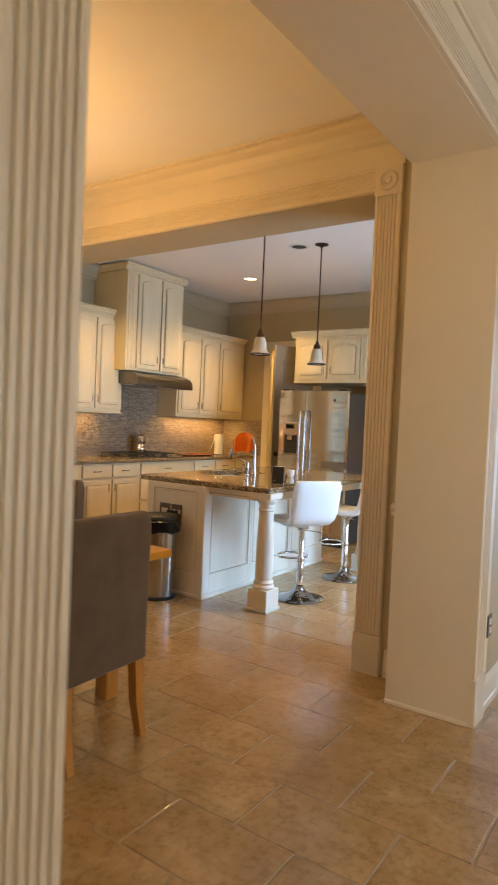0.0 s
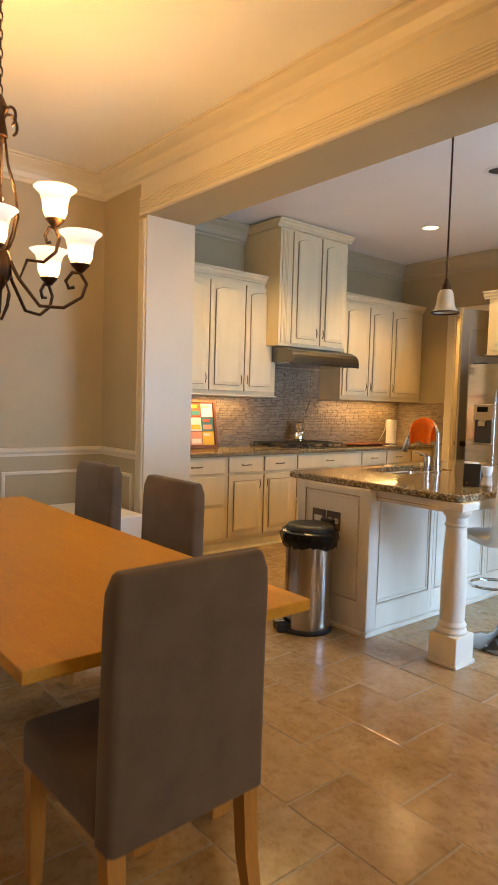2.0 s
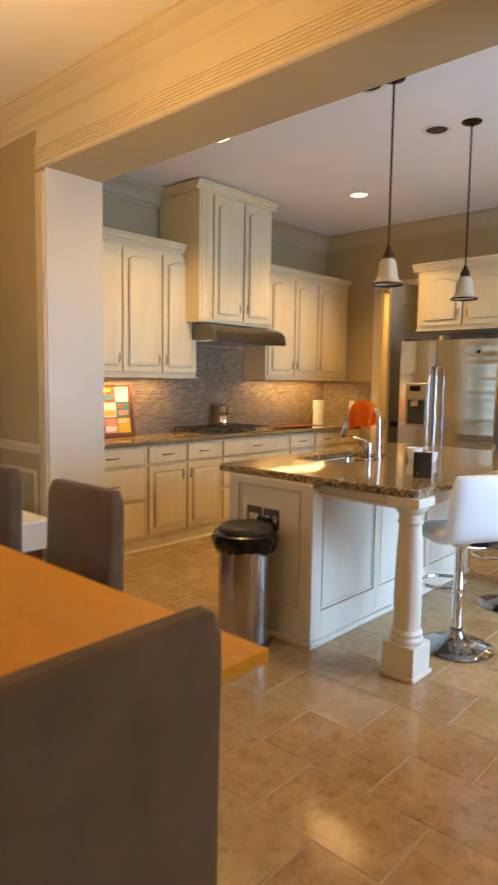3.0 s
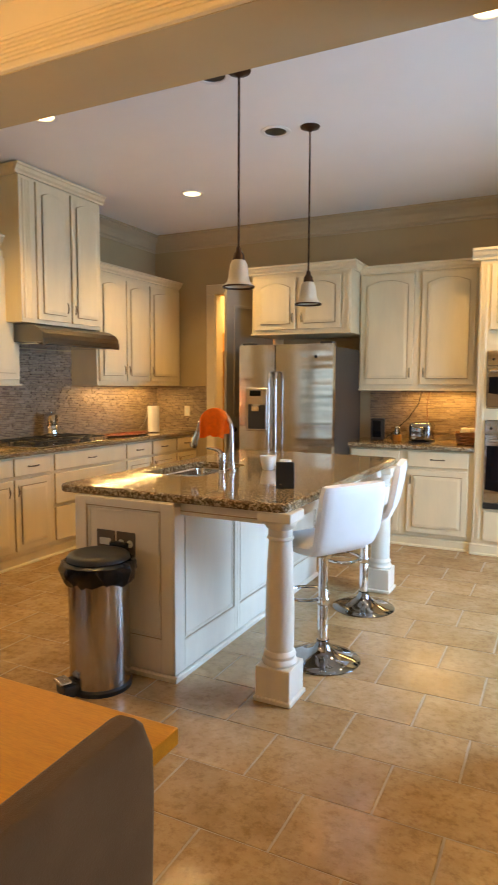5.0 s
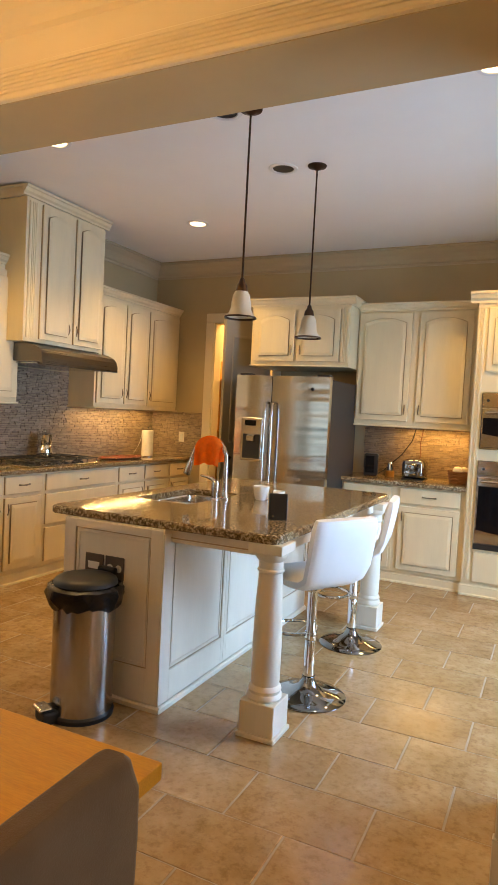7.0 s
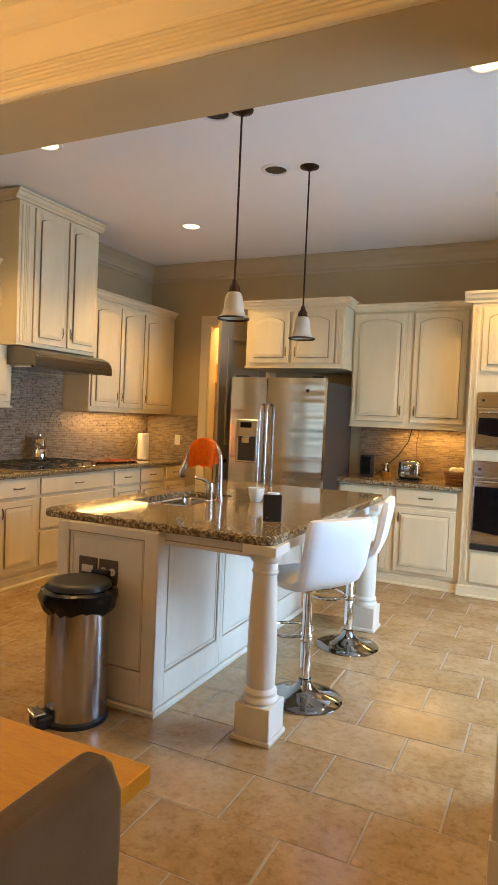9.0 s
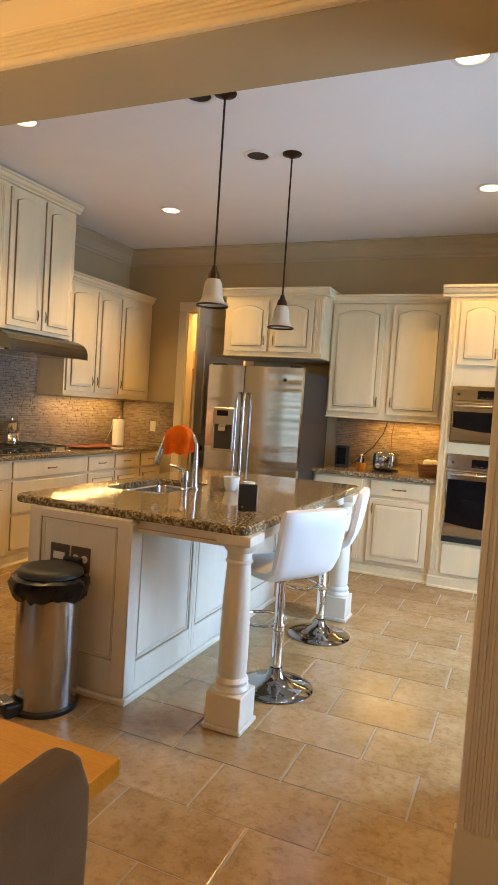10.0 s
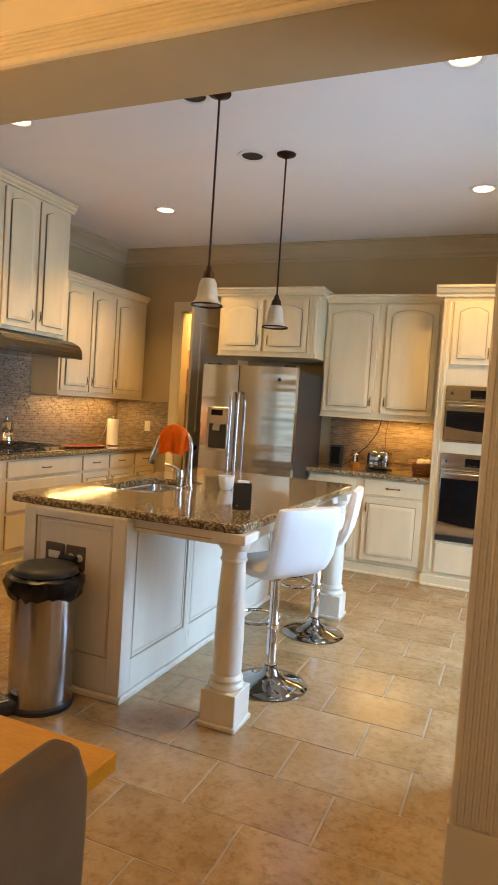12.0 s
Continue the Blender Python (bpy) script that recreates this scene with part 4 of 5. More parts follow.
# rings of the worktop round the sink cut-out
SX0, SX1, SY0, SY1 = -4.05, -3.665, 4.505, 5.155
CX0, CX1, CY0, CY1 = -4.205, -2.885, 3.955, 6.05
wt = part("island_worktop", slab(CX0, CY0, CX1, CY1, 0.88, 0.92, 0.06, (0, 1, 2, 3)), GRANITE)
tagged(wt, "brown speckled polished granite top on the island", "worktop")
cutter = part("sink_cutout", slab(SX0, SY0, SX1, SY1, 0.80, 1.0, 0.07, (0, 1, 2, 3)), GRANITE)
mod = wt.modifiers.new("cutout", 'BOOLEAN')
mod.object, mod.operation, mod.solver = cutter, 'DIFFERENCE', 'EXACT'
dg = bpy.context.evaluated_depsgraph_get()
wt.data = bpy.data.meshes.new_from_object(wt.evaluated_get(dg))
wt.modifiers.clear()
bpy.data.objects.remove(cutter)

sink = thing("sink", pose(0, 0, 0), "stainless steel double bowl undermount sink", "sink")
for y0, y1 in ((SY0 - 0.003, 4.80), (4.825, SY1 + 0.003)):
    bm = bmesh.new()
    rings = []
    for z, g, r in ((0.8795, -0.004, 0.05), (0.86, 0.0, 0.05), (0.70, 0.012, 0.06), (0.68, 0.04, 0.05)):
        loop = []
        for cx, cy, a in ((SX0 + g + r, y0 + g + r, 180), (SX1 - g - r, y0 + g + r, 270), (SX1 - g - r, y1 - g - r, 0), (SX0 + g + r, y1 - g - r, 90)):
            loop += arc(cx, cy, r, a, a + 90, 4)
        rings.append([bm.verts.new((a, b, z)) for a, b in loop])
    for a, b in zip(rings, rings[1:]):
        for k in range(len(a)):
            bm.faces.new((a[k], a[(k + 1) % len(a)], b[(k + 1) % len(a)], b[k]))
    bm.faces.new(rings[-1])
    part("bowl", bm, NICKEL, sink, smooth=True)
    part("drain", lathe([(0, 0.004), (0.025, 0.003), (0.04, 0.005), (0.042, 0)], 18), CHROME, sink, m=pose((SX0 + SX1) / 2, (y0 + y1) / 2, 0.6805), smooth=True)
part("divider", box(SX0 + 0.01, 4.797, 0.70, SX1 - 0.01, 4.828, 0.872, 0.006), NICKEL, sink)

fx, fy = -3.635, 4.86
fau = thing("faucet", pose(fx, fy, 0.9202, 0, 0, 0), "brushed nickel gooseneck faucet with pull-down head", "faucet")
neck = [(0, 0, 0.0), (0, 0, 0.12), (0, 0, 0.22)] + [(-0.115 + 0.115 * math.cos(radians(a)), 0, 0.245 + 0.12 * math.sin(radians(a))) for a in range(0, 161, 16)] + [(-0.245, 0, 0.225)]
part("neck", tube(neck, [0.019, 0.017] + [0.0135] * (len(neck) - 2), 12), NICKEL, fau, smooth=True)
part("base", lathe([(0.032, 0), (0.032, 0.008), (0.024, 0.014), (0.021, 0.04), (0.019, 0.06)], 20), NICKEL, fau, smooth=True)
part("spray_head", tube([(-0.243, 0, 0.23), (-0.256, 0, 0.195), (-0.27, 0, 0.15), (-0.276, 0, 0.13)], [0.015, 0.02, 0.024, 0.022], 14), NICKEL, fau, smooth=True)
LV = pose(-0.02, -0.085, 0)
part("post", lathe([(0.026, 0), (0.026, 0.006), (0.02, 0.012), (0.021, 0.05), (0.026, 0.09), (0.02, 0.115), (0, 0.12)], 18), NICKEL, fau, "", LV, True)
part("lever", tube([(0, 0, 0.10), (-0.02, 0, 0.125), (-0.06, 0, 0.135), (-0.105, 0, 0.14)], [0.017, 0.013, 0.009, 0.007], 10), NICKEL, fau, "", LV, True)

# towel folded over the neck
bm = bmesh.new()
n, rows = 18, []
path = [(0.040, 1.0), (0.042, 0.7), (0.040, 0.4), (0.034, 0.15), (0.018, 0.0), (0.0, -0.03), (-0.020, 0.0), (-0.038, 0.15), (-0.046, 0.4), (-0.05, 0.7), (-0.052, 1.02)]
for k in range(n + 1):
    s = k / n
    a = radians(35 + 105 * s)
    x, z = -0.115 + 0.115 * math.cos(a), 0.248 + 0.128 * math.sin(a)
    row = []
    for y, d in path:
        fold = 0.010 * math.sin(14 * s + (1 if y > 0 else 2.5)) * max(0, d)
        low = 0.205 + 0.012 * math.sin(6 * s + 20 * y)
        row.append(bm.verts.new((x * (1 - 0.12 * max(0, d)) - 0.012 * max(0, d), y + fold, z + 0.004 + d * (low - z) if d > 0 else z + 0.004 - d * 0.1)))
    rows.append(row)
for a, b in zip(rows, rows[1:]):
    for i in range(len(path) - 1):
        bm.faces.new((a[i], a[i + 1], b[i + 1], b[i]))
bmesh.ops.solidify(bm, geom=bm.faces[:], thickness=-0.004)
tw = part("dish_towel", bm, ORANGE, None, "", pose(fx, fy, 0.9202), True)
tagged(tw, "bright orange towel hung over the faucet", "towel")


def column(x, y):
    root = thing("island_column", pose(x, y, 0), "turned cream wooden column supporting the island worktop", "column", "island columns")
    b = 0.095
    part("plinth_foot", box(-b, -b, 0, b, b, 0.022, 0.004), ISLAND, root)
    part("plinth", box(-b + 0.01, -b + 0.01, 0.0225, b - 0.01, b - 0.01, 0.165, 0.003), ISLAND, root)
    prof = [(0, 0.1655), (0.078, 0.166), (0.083, 0.178), (0.078, 0.192), (0.072, 0.196), (0.072, 0.203), (0.077, 0.212), (0.072, 0.224), (0.064, 0.232), (0.066, 0.25), (0.067, 0.40), (0.062, 0.60), (0.054, 0.735),
            (0.054, 0.742), (0.062, 0.75), (0.062, 0.757), (0.056, 0.763), (0.056, 0.795), (0.064, 0.80), (0.072, 0.812), (0.076, 0.822), (0.076, 0.834), (0, 0.8345)]
    part("shaft", lathe(prof, 32), ISLAND, root, smooth=True)
    part("capital", box(-0.082, -0.082, 0.835, 0.082, 0.082, 0.8795, 0.003), ISLAND, root)


column(-2.945, 4.035)
column(-2.935, 5.79)


def stool():
    """Faces -x at no turn; the base sits on the floor."""
    root = thing("bar_stool", pose(0, 0, 0), "white leather bar stool on a chrome pedestal", "bar stool", "bar stools")
    # base colour carries the dark surroundings it would mirror
    part("base", lathe([(0, 0.006), (0.195, 0.0), (0.2, 0.006), (0.195, 0.011), (0.15, 0.022), (0.09, 0.04), (0.05, 0.065), (0.034, 0.095), (0.033, 0.11), (0, 0.112)], 40), DARKENED_CHROME, root, "polished chrome base, dark reflections put into its colour", smooth=True)
    part("column", lathe([(0, 0.1125), (0.028, 0.113), (0.028, 0.33), (0.025, 0.335), (0.025, 0.55), (0.045, 0.56), (0.06, 0.578), (0, 0.58)], 24), CHROME, root, smooth=True)
    part("collar", lathe([(0.029, 0.30), (0.032, 0.305), (0.032, 0.335), (0.029, 0.34)], 24), CHROME, root, smooth=True)
    ring = [(-0.14 - 0.11 * math.cos(a) * 1.0, 0.13 * math.sin(a), 0.32) for a in [2 * math.pi * k / 24 for k in range(24)]]
    part("foot_rest", tube(ring, 0.009, 8, True), CHROME, root, smooth=True)
    part("gas_lever", tube([(0.0, 0.03, 0.55), (0.02, 0.12, 0.54), (0.03, 0.17, 0.525)], 0.005, 6), CHROME, root)
    # one bent shell: seat running up into the back
    prof = [(-0.215, 0.60), (-0.20, 0.625), (-0.10, 0.632), (0.04, 0.625), (0.11, 0.63), (0.155, 0.66), (0.18, 0.72), (0.20, 0.82), (0.215, 0.92), (0.222, 0.965)]
    bm = bmesh.new()
    rings = []
    for k, (x, z) in enumerate(prof):
        a = Vector(prof[max(0, k - 1)])
        b = Vector(prof[min(len(prof) - 1, k + 1)])
        d = (b - a).normalized()
        nx, nz = -d.y, d.x
        s = k / (len(prof) - 1)
        hw = 0.205 - 0.012 * (abs(s - 0.5) < 0.15) - (0.012 if k in (0, len(prof) - 1) else 0)
        t = 0.03 if 0 < k < len(prof) - 1 else 0.02
        loop = []
        for q in range(16):
            an = 2 * math.pi * q / 16
            cy = hw * max(-1, min(1, 1.25 * math.cos(an)))
            ct = t * max(-1, min(1, 1.25 * math.sin(an)))
            loop.append(bm.verts.new((x + nx * ct, cy, z + nz * ct - 0.0)))
        rings.append(loop)
    for a, b in zip(rings, rings[1:]):
        for q in range(16):
            bm.faces.new((a[q], a[(q + 1) % 16], b[(q + 1) % 16], b[q]))
    bm.faces.new(rings[0])
    bm.faces.new(rings[-1])
    bmesh.ops.subdivide_edges(bm, edges=bm.edges[:], cuts=1, smooth=0.6, use_grid_fill=True)
    part("seat_shell", bm, LEATHER, root, "white leather seat and back", smooth=True)
    return root


s1 = stool()
s1.matrix_basis = pose(-2.90, 4.50, 0.0, 0, 0, -30)
copy_thing(s1, pose(-2.93, 5.37, 0.0, 0, 0, 8))

# ---- step bin ----
bn = thing("step_bin", pose(-3.765, 3.755, 0), "round stainless steel step bin lined with a black bag", "bin")
R = 0.143
part("foot_ring", lathe([(0, 0), (R + 0.008, 0.0), (R + 0.01, 0.02), (R + 0.002, 0.03), (0, 0.03)], 40), BLACK, bn, smooth=True)
part("drum", lathe([(R, 0.0305), (R, 0.59), (R - 0.004, 0.592), (R - 0.004, 0.56)], 48), CANSTEEL, bn, smooth=True)
bag = bmesh.new()
rng = random.Random(8)
rings = []
for z, r in ((0.62, R + 0.004), (0.61, R + 0.028), (0.58, R + 0.034), (0.55, R + 0.022), (0.525, R + 0.008)):
    rings.append([bag.verts.new(((r + rng.uniform(-0.008, 0.02)) * math.cos(2 * math.pi * k / 40), (r + rng.uniform(-0.006, 0.012)) * math.sin(2 * math.pi * k / 40), z + rng.uniform(-0.02, 0.014) * (z < 0.6))) for k in range(40)])
for a, b in zip(rings, rings[1:]):
    for k in range(40):
        bag.faces.new((a[k], a[(k + 1) % 40], b[(k + 1) % 40], b[k]))
part("bag", bag, BAG, bn, "crumpled black bin bag", smooth=True)
part("lid", lathe([(0, 0.655), (0.10, 0.653), (0.135, 0.648), (R + 0.002, 0.638), (R + 0.006, 0.622), (0, 0.62)], 40), BLACK, bn, "black domed lid", smooth=True)
part("hinge", box(-0.05, R - 0.005, 0.58, 0.05, R + 0.028, 0.665, 0.006), BLACK, bn)
ped = part("pedal_housing", box(-0.055, -R - 0.06, 0.0005, 0.055, -R + 0.02, 0.06, 0.012, 2), BLACK, bn, m=pose(0, 0, 0, 0, 0, -25))
part("pedal", box(-0.045, -R - 0.075, 0.061, 0.045, -R - 0.015, 0.078, 0.008, 2), NICKEL, ped)

# ---- pendants ----
def pendant(x, y):
    root = thing("pendant_lamp", pose(x, y, H), "bronze pendant lamp with a frosted bell shade", "pendant lamp", "island pendants")
    part("canopy", lathe([(0, -0.03), (0.012, -0.03), (0.03, -0.018), (0.062, -0.008), (0.065, 0), (0, 0)], 24), BRONZE, root, smooth=True)
    zs = 1.985 - H
    part("rod", tube([(0, 0, -0.028), (0, 0, zs + 0.215)], 0.0062, 8), BRONZE, root)
    part("cap", lathe([(0.006, zs + 0.225), (0.014, zs + 0.215), (0.018, zs + 0.195), (0.03, zs + 0.18), (0.034, zs + 0.155), (0.036, zs + 0.148), (0, zs + 0.147)], 20), BRONZE, root, smooth=True)
    part("shade", lathe([(0.036, zs + 0.1468), (0.048, zs + 0.125), (0.054, zs + 0.09), (0.057, zs + 0.055), (0.066, zs + 0.028), (0.086, zs + 0.008), (0.083, zs + 0.008), (0.062, zs + 0.03), (0.053, zs + 0.056), (0.05, zs + 0.09), (0.044, zs + 0.124), (0.032, zs + 0.146)], 32), PENDGLASS, root, "frosted white glass shade", smooth=True)
    part("rim", lathe([(0.087, zs + 0.0075), (0.091, zs + 0.004), (0.09, zs - 0.003), (0.084, zs - 0.002), (0.083, zs + 0.0075)], 32), BRONZE, root, smooth=True)


pendant(-3.465, 4.62)
pendant(-3.385, 5.485)

# ---- things on the island ----
def cup(x, y, r, h):
    c = lathe([(0, 0.0), (r * 0.62, 0.0), (r * 0.72, 0.006), (r * 0.9, h * 0.5), (r, h), (r * 0.93, h), (r * 0.83, h * 0.5), (r * 0.6, 0.01), (0, 0.01)], 24)
    tagged(part("cup", c, CERAMIC, None, "", pose(x, y, 0.9202), True), "small white ceramic cup on the island", "cup", "cups")


cup(-3.45, 5.0, 0.052, 0.085)
cup(-3.345, 5.03, 0.038, 0.062)
dev = thing("tablet_display", pose(-3.065, 4.365, 0.9202, 0, 0, 25), "small black display standing on the island", "display")
part("screen", moved(box(-0.048, -0.006, 0.0, 0.048, 0.006, 0.135, 0.003), pose(0, 0, 0, -12)), BLACK, dev)
part("foot", box(-0.04, 0.0, 0.0, 0.04, 0.06, 0.012, 0.003), BLACK, dev)
part("port", box(-0.03, -0.0085, 0.018, -0.02, -0.004, 0.024), NICKEL, dev)
tagged(part("soap_cap", lathe([(0, 0.055), (0.018, 0.055), (0.02, 0.05), (0.02, 0.0), (0, 0)], 18), NICKEL, None, "", pose(-3.52, 5.13, 0.9202), True), "small steel cylinder on the island", "soap dispenser")

# ---- cooktop and worktop things ----
ck = thing("cooktop", pose(-5.88, 5.70, 0.9202), "black and steel gas cooktop with cast iron grates", "cooktop")
part("tray", box(-0.255, -0.45, 0, 0.255, 0.45, 0.012, 0.005), NICKEL, ck)
for gy in (-0.295, 0.0, 0.295):
    bm = bmesh.new()
    for a in (-0.135, 0.0, 0.135):
        tube([(-0.22, gy + a, 0.012), (-0.22, gy + a, 0.048), (0.22, gy + a, 0.048), (0.22, gy + a, 0.012)], 0.0065, 6, bm=bm)
    for x in (-0.22, -0.11, 0.11, 0.22):
        tube([(x, gy - 0.14, 0.048), (x, gy + 0.14, 0.048)], 0.0065, 6, bm=bm)
    part("grate", bm, CASTIRON, ck, "cast iron grate")
    for x in (-0.11, 0.11):
        part("burner", lathe([(0, 0.034), (0.036, 0.034), (0.04, 0.028), (0.04, 0.02), (0.052, 0.0125), (0, 0.0122)], 18), CASTIRON, ck, m=pose(x, gy, 0))
for k in range(5):
    part("knob", lathe([(0, 0.03), (0.016, 0.03), (0.019, 0.0125), (0, 0.0122)], 14), BLACK, ck, m=pose(0.235, -0.2 + 0.1 * k, 0), smooth=True)
pot = thing("moka_pot", pose(-5.99, 5.80, 0.976, 0, 0, 20), "polished steel moka pot on the cooktop", "coffee pot")
part("boiler", lathe([(0, 0), (0.068, 0), (0.07, 0.006), (0.06, 0.085), (0.054, 0.095), (0.058, 0.105), (0.066, 0.19), (0.05, 0.2), (0.012, 0.212), (0.01, 0.228), (0, 0.23)], 20), CHROME, pot, smooth=True)
part("handle", tube([(0, 0.06, 0.185), (0, 0.10, 0.185), (0, 0.11, 0.15), (0, 0.09, 0.10)], 0.007, 8), CHROME, pot, smooth=True)
part("spout", tube([(0, -0.04, 0.16), (0, -0.06, 0.185), (0, -0.068, 0.195)], [0.014, 0.009, 0.006], 8), CHROME, pot, smooth=True)
tr = thing("serving_tray", pose(-5.83, 6.72, 0.9202), "oval dark red serving tray on the worktop", "tray")
bm = lathe([(0, 0.006), (0.15, 0.006), (0.19, 0.022), (0.2, 0.02), (0.155, 0.0), (0, 0)], 36)
part("dish", moved(bm, Matrix.Diagonal((0.75, 1.7, 1, 1))), REDPLATE, tr, smooth=True)
pt = thing("paper_towel_holder", pose(-5.87, 7.24, 0.9202, 0, 0, 30), "roll of white paper towel on a stand", "paper towel")
part("roll", lathe([(0.018, 0.012), (0.062, 0.012), (0.062, 0.29), (0.018, 0.29)], 28), PAPER, pt, smooth=True)
bm, rows = bmesh.new(), []
for k in range(9):
    a = k / 8
    x, z = -0.0625 - 0.085 * a ** 2, 0.285 - 0.255 * a
    rows.append([bm.verts.new((x, y + 0.02 * a, z + 0.012 * a * (y > 0))) for y in (-0.055, -0.02, 0.02, 0.05)])
for a, b in zip(rows, rows[1:]):
    for k in range(3):
        bm.faces.new((a[k], a[k + 1], b[k + 1], b[k]))
bmesh.ops.solidify(bm, geom=bm.faces[:], thickness=0.002)
part("loose_sheet", bm, PAPER, pt, "loose hanging sheet", smooth=True)
part("stand", lathe([(0, 0), (0.085, 0), (0.085, 0.009), (0, 0.011)], 28), NICKEL, pt)
part("rod", tube([(0, 0, 0.01), (0, 0, 0.31), (0, 0, 0.325)], [0.006, 0.006, 0.009], 8), NICKEL, pt)
for y, x, name in ((7.72 - 0.017, -5.72, 0),):
    pl = thing("power_outlet", pose(x, y, 1.145), "ivory wall outlet on the backsplash", "outlet")
    part("cover_plate", box(-0.036, -0.006, -0.058, 0.036, 0, 0.058, 0.002), SOCKET, pl)
    part("rocker", box(-0.016, -0.009, -0.033, 0.016, -0.0062, 0.033, 0.002), CERAMIC, pl)
pl = thing("power_outlet", pose(X1, 3.445, 0.41, 0, 0, 90), "dark outlet plate on the hall wall", "outlet")
part("cover_plate", box(-0.036, -0.007, -0.058, 0.036, -0.0005, 0.058, 0.002), OUTLET_BROWN, pl)
for s in (-0.022, 0.022):
    part("socket", box(-0.016, -0.009, s - 0.014, 0.016, -0.0072, s + 0.014, 0.003), SOCKET, pl)

# framed colourful cards leaning on the backsplash
pic = thing("picture_frame", pose(-6.02, 4.42, 0.9202, 0, 0, 90) @ pose(0, 0, 0, -9), "dark wooden frame with colourful cards leaning on the backsplash", "picture")
PW, PH = 0.62, 0.47
for b in ((-PW / 2, 0, -PW / 2 + 0.03, PH), (PW / 2 - 0.03, 0, PW / 2, PH), (-PW / 2 + 0.03, 0, PW / 2 - 0.03, 0.03), (-PW / 2 + 0.03, PH - 0.03, PW / 2 - 0.03, PH)):
    part("frame_bar", box(b[0], -0.022, b[1], b[2], 0, b[3], 0.003), DARKWOOD, pic)
part("backing", box(-PW / 2 + 0.03, -0.008, 0.03, PW / 2 - 0.03, -0.001, PH - 0.03), DARKWOOD, pic)
names = ["pink", "white", "red", "white", "yellow", "pink", "white", "teal", "white", "red", "pink", "yellow"]
k = 0
for r in range(3):
    for c in range(4):
        x, z = -PW / 2 + 0.035 + c * 0.138, 0.035 + (2 - r) * 0.135
        card = part("card", box(x, -0.012, z, x + 0.132, -0.0085, z + 0.128), COLORS[names[k]], pic)
        part("print", box(x + 0.012, -0.0132, z + 0.015, x + 0.118, -0.0122, z + 0.06), COLORS[names[(k + 5) % 12]], card)
        part("print", box(x + 0.012, -0.0132, z + 0.085, x + 0.09, -0.0122, z + 0.112), COLORS[names[(k + 2) % 12]], card)
        k += 1

toast = thing("toaster", pose(-2.985, 7.42, 0.9202), "brushed steel two slice toaster", "toaster")
part("shell", box(-0.10, -0.13, 0.012, 0.10, 0.13, 0.185, 0.035, 3), DARKENED_CHROME, toast, smooth=True)
part("foot_plate", box(-0.098, -0.128, 0, 0.098, 0.128, 0.0118), BLACK, toast)
for x in (-0.035, 0.035):
    part("slot", box(x - 0.012, -0.09, 0.1852, x + 0.012, 0.09, 0.187), BLACK, toast)
part("lever", box(0.03, -0.155, 0.11, 0.06, -0.131, 0.125, 0.004), BLACK, toast)
part("lever_slot", box(0.04, -0.132, 0.05, 0.05, -0.1301, 0.15), BLACK, toast)
part("dial", lathe([(0, 0.014), (0.022, 0.013), (0.026, 0)], 18), CHROME, toast, m=pose(-0.045, -0.1302, 0.06, 90), smooth=True)
spk = thing("smart_speaker", pose(-3.41, 7.45, 0.9202, 0, 0, 12), "black box shaped speaker with a display", "speaker")
part("case", box(-0.065, -0.05, 0, 0.065, 0.06, 0.21, 0.008), BLACK, spk)
part("screen", box(-0.05, -0.053, 0.03, 0.03, -0.0502, 0.19), DARKGLASS, spk)
sb = thing("salt_grinder", pose(-3.235, 7.50, 0.9202), "glass and wood grinder by the toaster", "grinder")
part("base", lathe([(0, 0), (0.04, 0), (0.042, 0.004), (0.042, 0.055), (0, 0.056)], 18), LEGWOOD, sb, smooth=True)
part("glass", lathe([(0.032, 0.0565), (0.034, 0.08), (0.024, 0.115), (0.026, 0.125), (0.015, 0.14), (0, 0.143)], 18), CHROME, sb, smooth=True)
TM, SM = toast.matrix_basis.inverted(), spk.matrix_basis.inverted()
part("cord", tube([(-2.98, 7.70, 1.392), (-3.0, 7.692, 1.25), (-2.99, 7.69, 1.14), (-2.98, 7.60, 1.105)], 0.004, 6), DARKWOOD, toast, "thin dark power cord", TM)
part("cord", tube([(-3.05, 7.70, 1.392), (-3.08, 7.695, 1.27), (-3.17, 7.69, 1.13), (-3.26, 7.67, 1.04), (-3.33, 7.60, 0.96), (-3.36, 7.52, 0.935)], 0.005, 6), BLACK, spk, "black power cord", SM)
bk = thing("bread_basket", pose(-2.575, 7.40, 0.9202), "small brown woven basket with bread rolls", "basket")
bm = bmesh.new()
for j in range(8):
    r = 0.085 + 0.003 * j
    ringp = [(r * 1.0 * math.cos(2 * math.pi * k / 28) , (r + 0.04) * math.sin(2 * math.pi * k / 28), 0.008 + 0.014 * j + 0.003 * math.sin(7 * k + 3.14 * j)) for k in range(28)]
    tube(ringp, 0.0085, 5, True, bm=bm)
part("weave", bm, BASKET, bk)
part("bottom", lathe([(0, 0.004), (0.08, 0.004), (0.08, 0.0), (0, 0)], 20), BASKET, bk)
for k, (x, y) in enumerate(((-0.02, -0.04), (0.03, 0.03), (-0.03, 0.05))):
    roll = lathe([(0, 0.0), (0.035, 0.006), (0.045, 0.025), (0.035, 0.05), (0, 0.06)], 16)
    tagged(part("bread_roll", roll, COLORS["white"], None, "", pose(-2.575 + x, 7.40 + y, 1.01), True), "pale bread roll in the basket", "bread", "bread rolls")

